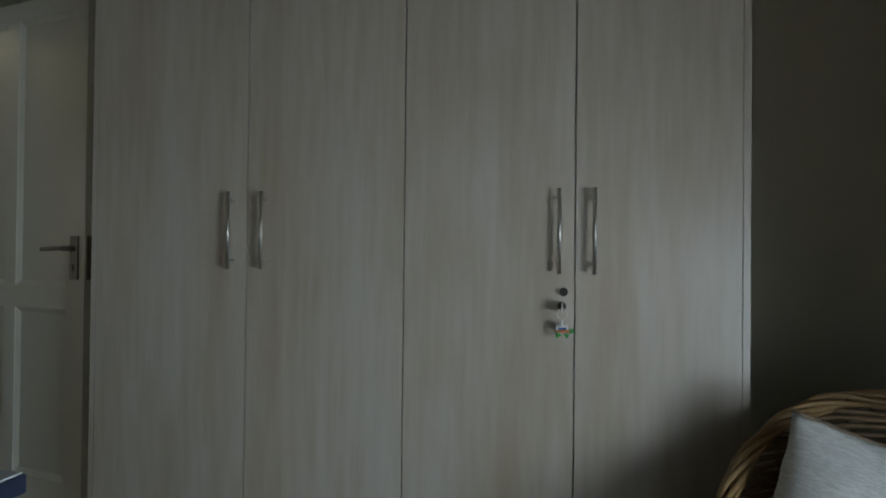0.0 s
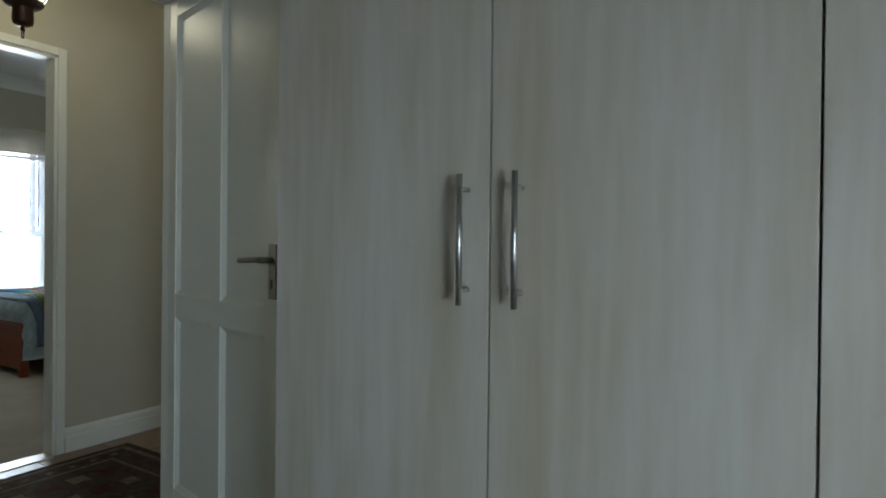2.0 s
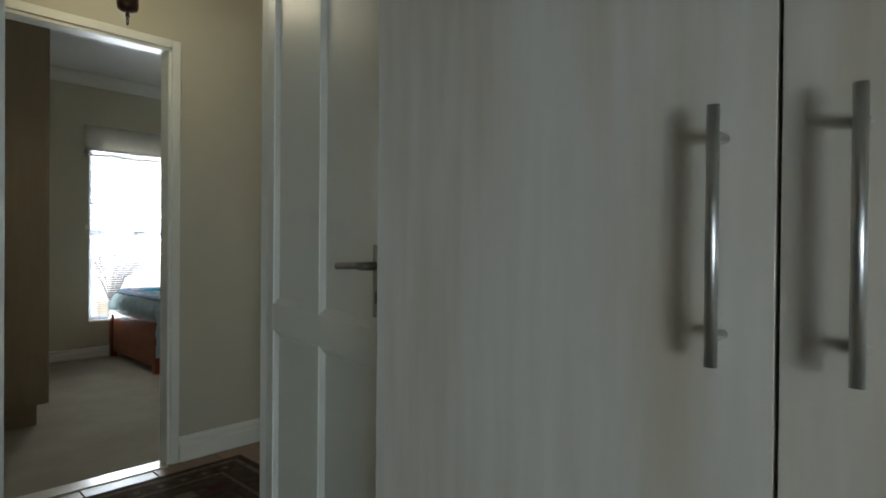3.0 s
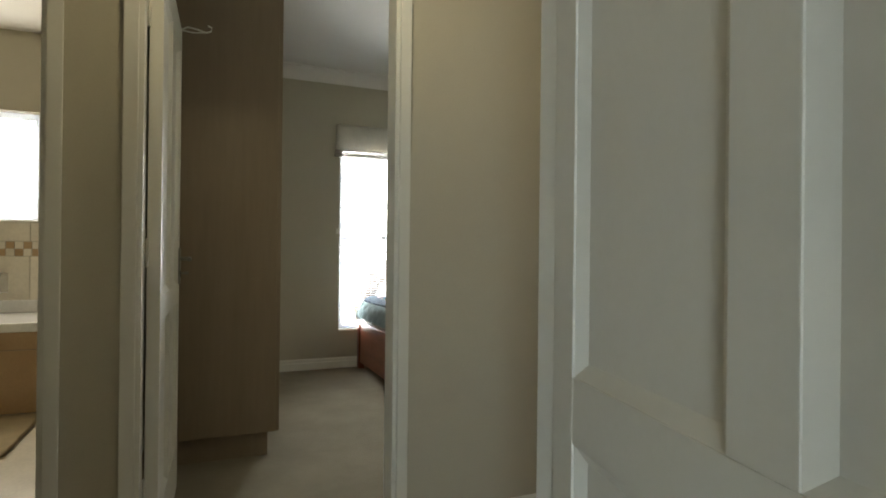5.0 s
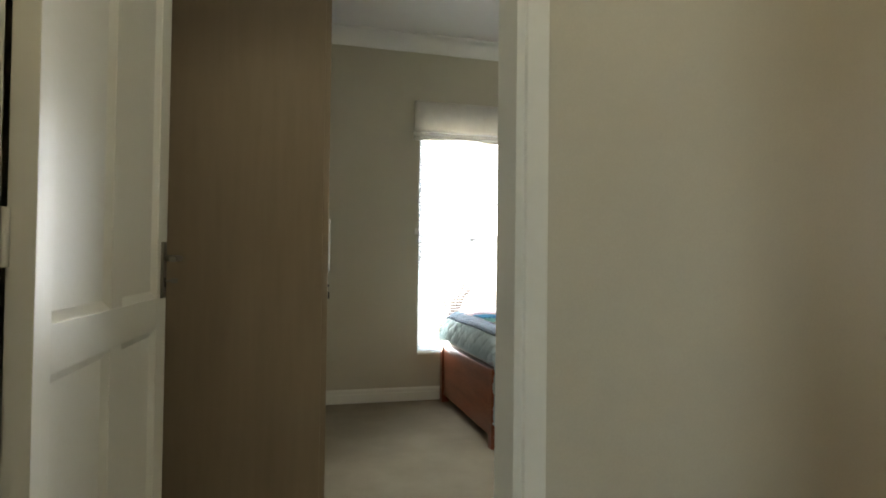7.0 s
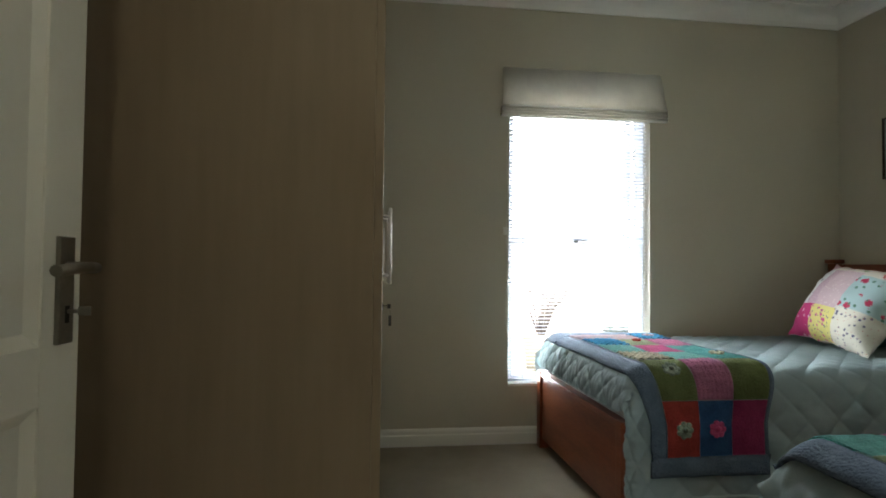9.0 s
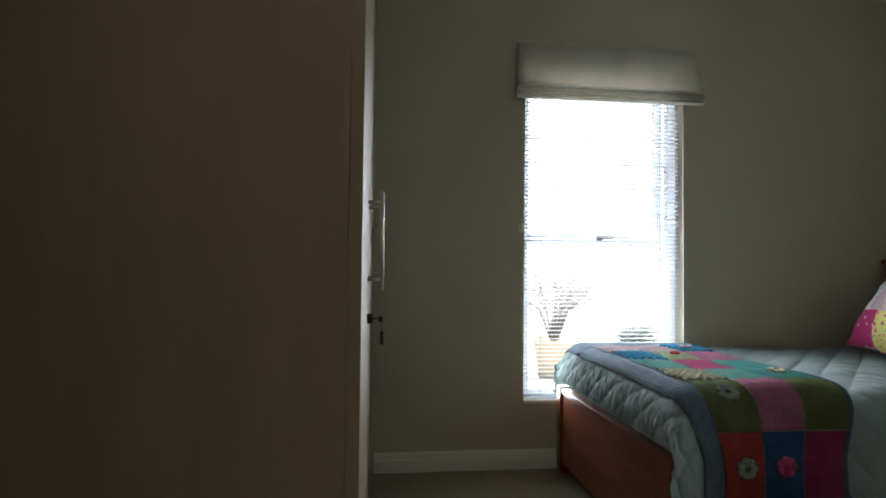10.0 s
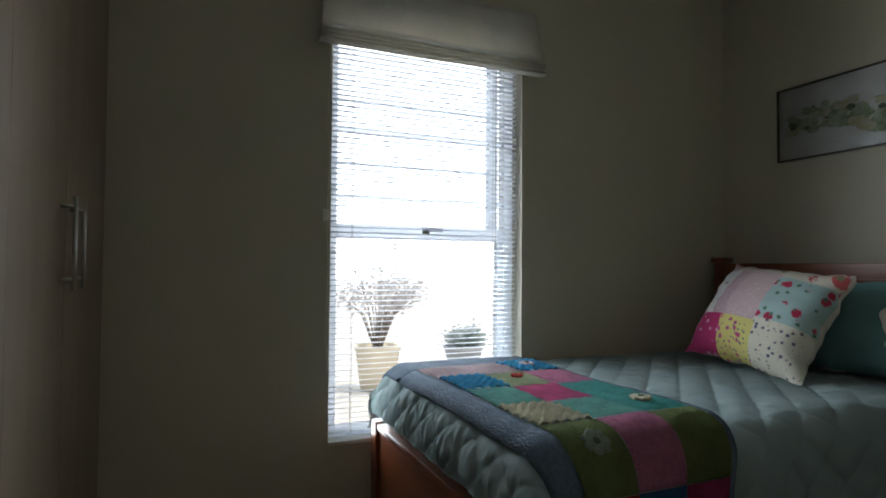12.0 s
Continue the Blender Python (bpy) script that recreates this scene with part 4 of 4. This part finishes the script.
hanger = thing("clothes_hanger", pose(-4.165, 1.690, 2.03, 0, 0, 90), "white plastic clothes hanger hooked over the top of the open door", "hanger")
bm = bmesh.new()
tube(bm, [(-0.02, 0, 0.0), (0.01, 0, 0.018), (0.05, 0, 0.012), (0.085, 0, 0.004), (0.105, 0, 0.012), (0.108, 0, 0.03), (0.092, 0, 0.036)], 0.004, 8)
tube(bm, [(-0.02, 0, 0.0), (0.03, 0, -0.004), (0.085, 0, 0.004)], 0.003, 8)
part("hook_arm", bm, WHITE, hanger)

NAVY = shade("navy_card", (0.03, 0.045, 0.09), 0.5, scale=6)
PAPER = shade("white_printed_paper", (0.68, 0.72, 0.76), 0.7, scale=6)
desk = thing("desk", pose(-0.434, 1.038, 0), "small navy painted desk in front of the wardrobe", "desk")
boxes("desktop", NAVY, ((-0.95, -0.60, 0.665), (0, 0, 0.695)), parent=desk, bevel=0.004)
boxes("apron", NAVY, ((-0.93, -0.58, 0.575), (-0.02, -0.02, 0.665)), parent=desk, bevel=0.003)
for x in (-0.93, -0.065):
    for y in (-0.58, -0.065):
        boxes("leg", NAVY, ((x, y, 0), (x + 0.045, y + 0.045, 0.58)), parent=desk, bevel=0.004)
tagged(boxes("paper_sheet", PAPER, ((-0.735, 0.738, 0.6955), (-0.438, 1.033, 0.6990)), bevel=0.001), "white printed sheets lying on the navy desk", "paper")

# ---- wicker chair ----
CANE = shade("golden_wicker", (0.36, 0.225, 0.095), 0.5, second=(0.23, 0.13, 0.05), scale=9, fine=80, bump=0.15, per_piece=0.15)
CANE_DARK = shade("brown_wicker_weave", (0.27, 0.175, 0.09), 0.5, second=(0.17, 0.10, 0.05), scale=12, fine=90, bump=0.2, per_piece=0.15)
chair = thing("wicker_chair", pose(1.05, 1.36, 0, 0, 0, -10), "golden woven wicker tub chair beside the wardrobe", "chair")


def tub(a, z, out=0.0):
    """A point on the chair's curved back: a is the angle from the left arm round the back to the right arm, 0 to 1."""
    g = math.pi * (1.12 - 1.24 * a)
    r = 0.40 * (0.82 + 0.18 * z / 0.7) + out
    return Vector((r * math.cos(g), 0.92 * r * math.sin(g), z))


def rim_height(a):
    return 0.42 + 0.305 * math.sin(math.pi * min(1, max(0, a))) ** 1.6


for k in range(6):
    bm = bmesh.new()
    pts = []
    for i in range(90):
        a = i / 89
        w = i * 0.30 + k * math.pi / 3 + 0.5 * noise.noise((i * 0.12, k * 3.1, 0.4))
        r = 0.013 + 0.006 * noise.noise((i * 0.15, k * 5.7, 2.2))
        pts.append(tub(a, rim_height(a) + r * math.sin(w), r * math.cos(w)))
    tube(bm, pts, 0.0066, 8)
    part("rim_strand", bm, CANE, chair)
for k in range(33):
    bm = bmesh.new()
    z = 0.20 + k * 0.0158
    run, runs = [], []
    for i in range(71):
        if z < rim_height(i / 70) - 0.015:
            run.append(tub(i / 70, z + 0.003 * math.sin(i * 0.3 + k), (0.0018 if (i // 2 + k) % 2 else -0.0018)))
        elif run:
            runs.append(run)
            run = []
    if run:
        runs.append(run)
    for r in runs:
        if len(r) > 3:
            tube(bm, r, 0.0062, 6)
    part("weave_strand", bm, CANE_DARK, chair)
for k in range(19):
    a = k / 18
    bm = bmesh.new()
    tube(bm, [tub(a, 0.03 + (rim_height(a) - 0.03) * j / 6, 0.008) for j in range(7)], 0.004, 8)
    part("upright", bm, CANE_DARK, chair)
bm = bmesh.new()
lathe(bm, [(0.001, 0.31), (0.31, 0.31), (0.325, 0.295), (0.315, 0.26), (0.001, 0.26)], 32)
part("seat", bm, CANE_DARK, chair)
for a in (0.5, 2.6, 3.7, 5.7):
    bm = bmesh.new()
    rod(bm, (0.28 * math.cos(a), 0.26 * math.sin(a), 0), (0.25 * math.cos(a), 0.23 * math.sin(a), 0.27), 0.018, 12)
    part("leg", bm, CANE, chair)
pillow(pose(0.90, 1.40, 0.29, -22, 18, -10), 0.42, 0.42, 0.15, LINEN, "cream slub linen cushion with brown piping in the wicker chair", piping=PIPING, seed=2.2, pinch=0.025)

# ---- study windows ----
sw = thing("window_3", pose(0, 0, 0), "white framed study window with two panes", "window", kind="structure")
bm = bmesh.new()
for lo, hi in (((SX0, -2.07, SZ0), (SX0 + 0.04, -2.02, SZ1)), ((SX1 - 0.04, -2.07, SZ0), (SX1, -2.02, SZ1)), ((SX0 + 0.04, -2.07, SZ0), (SX1 - 0.04, -2.02, SZ0 + 0.04)),
               ((SX0 + 0.04, -2.07, SZ1 - 0.04), (SX1 - 0.04, -2.02, SZ1)), ((0.925, -2.07, SZ0 + 0.04), (0.975, -2.02, SZ1 - 0.04))):
    box(bm, lo, hi, 0.003)
part("window_frame", bm, ALU, sw)
for x0, x1 in ((SX0 + 0.04, 0.925), (0.975, SX1 - 0.04)):
    p = boxes("pane", GLASS, ((x0, -2.05, SZ0 + 0.04), (x1, -2.046, SZ1 - 0.04)), parent=sw)
    p.visible_shadow = False
gd = thing("window_4", pose(0, 0, 0), "low white framed window of the study", "window", kind="structure")
bm = bmesh.new()
for lo, hi in (((1.87, EY0, EZ0), (1.92, EY0 + 0.05, EZ1)), ((1.87, EY1 - 0.05, EZ0), (1.92, EY1, EZ1)), ((1.87, EY0 + 0.05, EZ0), (1.92, EY1 - 0.05, EZ0 + 0.05)),
               ((1.87, EY0 + 0.05, EZ1 - 0.05), (1.92, EY1 - 0.05, EZ1)), ((1.87, -0.08, EZ0 + 0.05), (1.92, -0.02, EZ1 - 0.05))):
    box(bm, lo, hi, 0.003)
part("window_frame", bm, ALU, gd)
for y0, y1 in ((EY0 + 0.05, -0.08), (-0.02, EY1 - 0.05)):
    p = boxes("pane", GLASS, ((1.894, y0, EZ0 + 0.05), (1.898, y1, EZ1 - 0.05)), parent=gd)
    p.visible_shadow = False

# invented, unseen window that gives the corridor fill light an opening
cw = thing("window_5", pose(0, 0, 0), "added white framed window at the corridor's end, out of view", "window", kind="structure")
bm = bmesh.new()
for lo, hi in (((-3.06, NY + 0.03, 0.75), (-3.02, NY + 0.08, 2.0)), ((-2.30, NY + 0.03, 0.75), (-2.26, NY + 0.08, 2.0)), ((-3.02, NY + 0.03, 0.75), (-2.30, NY + 0.08, 0.79)),
               ((-3.02, NY + 0.03, 1.96), (-2.30, NY + 0.08, 2.0))):
    box(bm, lo, hi, 0.003)
part("window_frame", bm, ALU, cw)
p = boxes("pane", GLASS, ((-3.02, NY + 0.05, 0.79), (-2.30, NY + 0.054, 1.96)), parent=cw)
p.visible_shadow = False

# ---- bathroom ----
TAN = shade("tan_wall_tile", (0.42, 0.28, 0.15), 0.3, second=(0.36, 0.235, 0.12), scale=4, fine=60, per_piece=0.05)
PORCELAIN = shade("white_bath_enamel", (0.80, 0.80, 0.78), 0.15, bump=0)
bath = thing("bathtub", pose(-5.75, 0, 0), "white built-in bathtub with a tan tiled apron", "bathtub")
for z0, z1 in ((0.002, 0.40), (0.405, 0.515)):
    for i in range(5):
        boxes("apron_tile", TAN, ((-0.012, -0.59 + i * 0.397, z0), (0.0, -0.197 + i * 0.397, z1)), parent=bath, bevel=0.002)
boxes("surround", GROUT, ((-0.715, -0.595, 0.0), (-0.013, 1.395, 0.515)), parent=bath)
bm = bmesh.new()
box(bm, (-0.725, -0.595, 0.516), (0.012, 1.395, 0.575), 0.015)
part("rim", bm, PORCELAIN, bath)
bm = bmesh.new()
rod(bm, (-0.71, 0.36, 0.79), (-0.62, 0.36, 0.79), 0.022, 16)
rod(bm, (-0.62, 0.36, 0.82), (-0.62, 0.36, 0.74), 0.024, 16)
tube(bm, [(-0.63, 0.36, 0.77), (-0.56, 0.36, 0.77), (-0.53, 0.36, 0.75), (-0.52, 0.36, 0.725)], 0.013, 10)
box(bm, (-0.65, 0.33, 0.825), (-0.56, 0.39, 0.850), 0.008)
part("mixer_tap", bm, DARK_STEEL, bath)
boxes("tap_plate", CHROME, ((-0.719, 0.325, 0.72), (-0.708, 0.470, 0.865)), parent=bath, bevel=0.004)
ledge = boxes("back_ledge", PORCELAIN, ((-0.719, -0.59, 0.5755), (-0.690, 1.39, 0.665)), parent=bath, bevel=0.006)
bm = bmesh.new()
rod(bm, (-0.690, 0.385, 0.625), (-0.682, 0.385, 0.625), 0.024, 16)
part("overflow", bm, CHROME, ledge, "chrome overflow cap")
tiles = thing("bathroom_wall_tiles", pose(WX, 0, 0), "cream wall tiles with a small mosaic border above the bath", "wall tiles", kind="structure")
for j, (z0, z1) in enumerate(((0.577, 0.985), (1.10, 1.238))):
    for i in range(5):
        boxes("tile", CREAM_TILE, ((0.001, -0.598 + i * 0.40, z0), (0.010, -0.202 + i * 0.40, z1)), parent=tiles, bevel=0.0015)
for k in range(2):
    for i in range(14):
        boxes("mosaic_tile", TAN if (i + k) % 2 else CREAM_TILE, ((0.001, 0.02 + i * 0.054, 0.99 + k * 0.054), (0.011, 0.07 + i * 0.054, 1.04 + k * 0.054)), parent=tiles, bevel=0.001)
bm = bmesh.new()
sheet(bm, 20, 20, lambda u, v: (-5.70 + 0.85 * u, 0.25 + 0.62 * v, 0.010 + 0.003 * noise.noise((u * 9, v * 9, 2))))
bmesh.ops.solidify(bm, geom=bm.faces[:], thickness=0.008)
tagged(part("bath_mat", bm, shade("cream_cotton_mat", (0.72, 0.60, 0.38), 0.95, scale=10, fine=300, bump=0.8, distance=0.005)), "cream cotton bath mat on the tiled floor", "bath mat")

# ---- corridor rug ----
RUG = [shade("dark_brown_rug_pile", (0.055, 0.036, 0.026), 0.95, second=(0.10, 0.075, 0.055), scale=26, fine=300, bump=0.8, distance=0.005, spec=0.1),
       shade("dull_red_rug_pile", (0.10, 0.035, 0.025), 0.95, second=(0.06, 0.03, 0.022), scale=30, fine=300, bump=0.8, distance=0.005, spec=0.1),
       shade("beige_rug_pile", (0.23, 0.185, 0.13), 0.95, second=(0.13, 0.10, 0.07), scale=30, fine=300, bump=0.8, distance=0.005, spec=0.1)]
rug = thing("runner_rug", pose(-2.64, 1.0, 0), "dark patterned oriental runner rug on the corridor floor", "rug")
boxes("pile_ground", RUG[0], ((-0.50, -2.0, -0.007), (0.50, 1.70, 0.003)), parent=rug, bevel=0.003)
for x0, x1, y0, y1 in ((-0.46, -0.435, -1.96, 1.66), (0.435, 0.46, -1.96, 1.66), (-0.435, 0.435, 1.635, 1.66), (-0.34, -0.325, -1.8, 1.53), (0.325, 0.34, -1.8, 1.53), (-0.325, 0.325, 1.515, 1.53)):
    boxes("border_band", RUG[2], ((x0, y0, 0.003), (x1, y1, 0.0045)), parent=rug)
rr = random.Random(9)
for i in range(70):
    for x in (-0.385, 0.385):
        boxes("motif", RUG[1 + i % 2], ((x - 0.014, -1.9 + i * 0.05, 0.003), (x + 0.014, -1.875 + i * 0.05, 0.0042)), parent=rug)
for i in range(26):
    y = -1.7 + i * 0.125
    for x in (-0.2, 0.0, 0.2):
        bm = bmesh.new()
        k = 0.05 + 0.01 * rr.random()
        prism(bm, [(x + k * math.cos(j * math.pi / 4) * (1 if j % 2 else 0.6), y + k * math.sin(j * math.pi / 4) * (1 if j % 2 else 0.6)) for j in range(8)], 2, 0.003, 0.0043)
        part("motif", bm, RUG[1 + (i + int(x * 5)) % 2], rug)

# ---- outside ----
PAVING = shade("pale_sunlit_paving", (0.60, 0.57, 0.52), 0.85, second=(0.52, 0.49, 0.44), scale=4, fine=60, bump=0.3)
setting(boxes("ground", PAVING, ((-300, -300, -0.35), (300, 300, -0.15))), "pale paved ground outside the house", "ground")
GLOW = bpy.data.materials.new("hazy_bright_sky")
GLOW.use_nodes = True
GLOW.node_tree.nodes["Principled BSDF"].inputs["Base Color"].default_value = (0.9, 0.92, 0.95, 1)
GLOW.node_tree.nodes["Principled BSDF"].inputs["Emission Color"].default_value = (0.93, 0.97, 1.0, 1)
GLOW.node_tree.nodes["Principled BSDF"].inputs["Emission Strength"].default_value = 5.4
setting(boxes("backdrop", GLOW, ((-62, -60, -0.15), (-60, 70, 45))), "bright hazy sky in the distance", "backdrop")
POT = shade("pale_yellow_clay", (0.86, 0.78, 0.61), 0.8, second=(0.80, 0.71, 0.53), scale=6, fine=60, bump=0.2)
LEAF = shade("brown_green_leaf", (0.34, 0.27, 0.21), 0.6, second=(0.24, 0.19, 0.14), scale=20)
FERN = shade("green_leaf", (0.12, 0.19, 0.09), 0.6, second=(0.08, 0.13, 0.06), scale=20)
let_light_through(LEAF, 0.35)
let_light_through(FERN, 0.3)
TWIG = shade("grey_bark", (0.24, 0.19, 0.15), 0.8, scale=20)


PLASTER_GREY = shade("grey_planter", (0.46, 0.47, 0.48), 0.8, scale=6)


def potted(m, r, h, spread, tall, leaf_mat, pot_mat, label, count, seed):
    t = thing("potted_shrub", m, label, "potted plant")
    bm = bmesh.new()
    lathe(bm, [(0.001, 0.0), (r * 0.78, 0.0), (r, h * 0.9), (r * 1.06, h * 0.9), (r * 1.06, h), (r * 0.94, h), (r * 0.90, h * 0.88), (0.001, h * 0.88)], 28)
    part("pot", bm, pot_mat, t)
    rnd = random.Random(seed)
    bm, lf = bmesh.new(), bmesh.new()
    for i in range(24):
        a = rnd.uniform(0, 2 * math.pi)
        e = rnd.uniform(0.15, 1.0) ** 0.6
        tip = Vector((spread * e * math.cos(a), spread * e * math.sin(a), h + tall * (0.30 + 0.70 * (0.25 + 0.75 * rnd.random()) * math.sqrt(max(0.05, 1 - 0.85 * e * e)))))
        mid = Vector((tip.x * 0.35, tip.y * 0.35, h + tall * 0.28))
        rod(bm, (0.02 * math.cos(a), 0.02 * math.sin(a), h * 0.86), mid, 0.011, 6, 0.007)
        rod(bm, mid, tip, 0.007, 6, 0.002)
        for k in range(count):
            p = mid.lerp(tip, rnd.uniform(0.25, 1.05)) + Vector((rnd.gauss(0, 0.05), rnd.gauss(0, 0.05), rnd.gauss(0, 0.05)))
            d = Vector((rnd.gauss(0, 1), rnd.gauss(0, 1), rnd.gauss(0, 0.5))).normalized() * rnd.uniform(0.028, 0.055)
            n = d.orthogonal().normalized() * d.length * 0.38
            lf.faces.new([lf.verts.new(q) for q in (p, p + d * 0.5 + n, p + d, p + d * 0.5 - n)])
    part("branches", bm, TWIG, t)
    part("crown", lf, leaf_mat, t)
    return t


potted(pose(-9.63, 4.07, -0.15), 0.215, 0.41, 0.50, 1.06, LEAF, POT, "small bare-looking shrub in a pale yellow clay pot on the paving", 46, 3)
potted(pose(-10.6, 5.45, -0.15), 0.24, 0.22, 0.22, 0.20, FERN, PLASTER_GREY, "low green plant in a dark pot on the paving", 60, 8)
# ---- corridor tiles ----
bpy_floor = bpy.data.objects["floor_corridor"]
tile_mesh = None
for i in range(4):
    for j in range(20):
        if tile_mesh is None:
            bm = bmesh.new()
            box(bm, (0.003, 0.003, -0.012), (0.302, 0.302, 0.0), 0.002)
            first = part("tile", bm, TILE, bpy_floor)
            tile_mesh, ob = first.data, first
        else:
            ob = new("tile", tile_mesh)
            ob.parent = bpy_floor
        ob.location = (BX + 0.02 + i * 0.305, -1.05 + j * 0.305, -0.001)
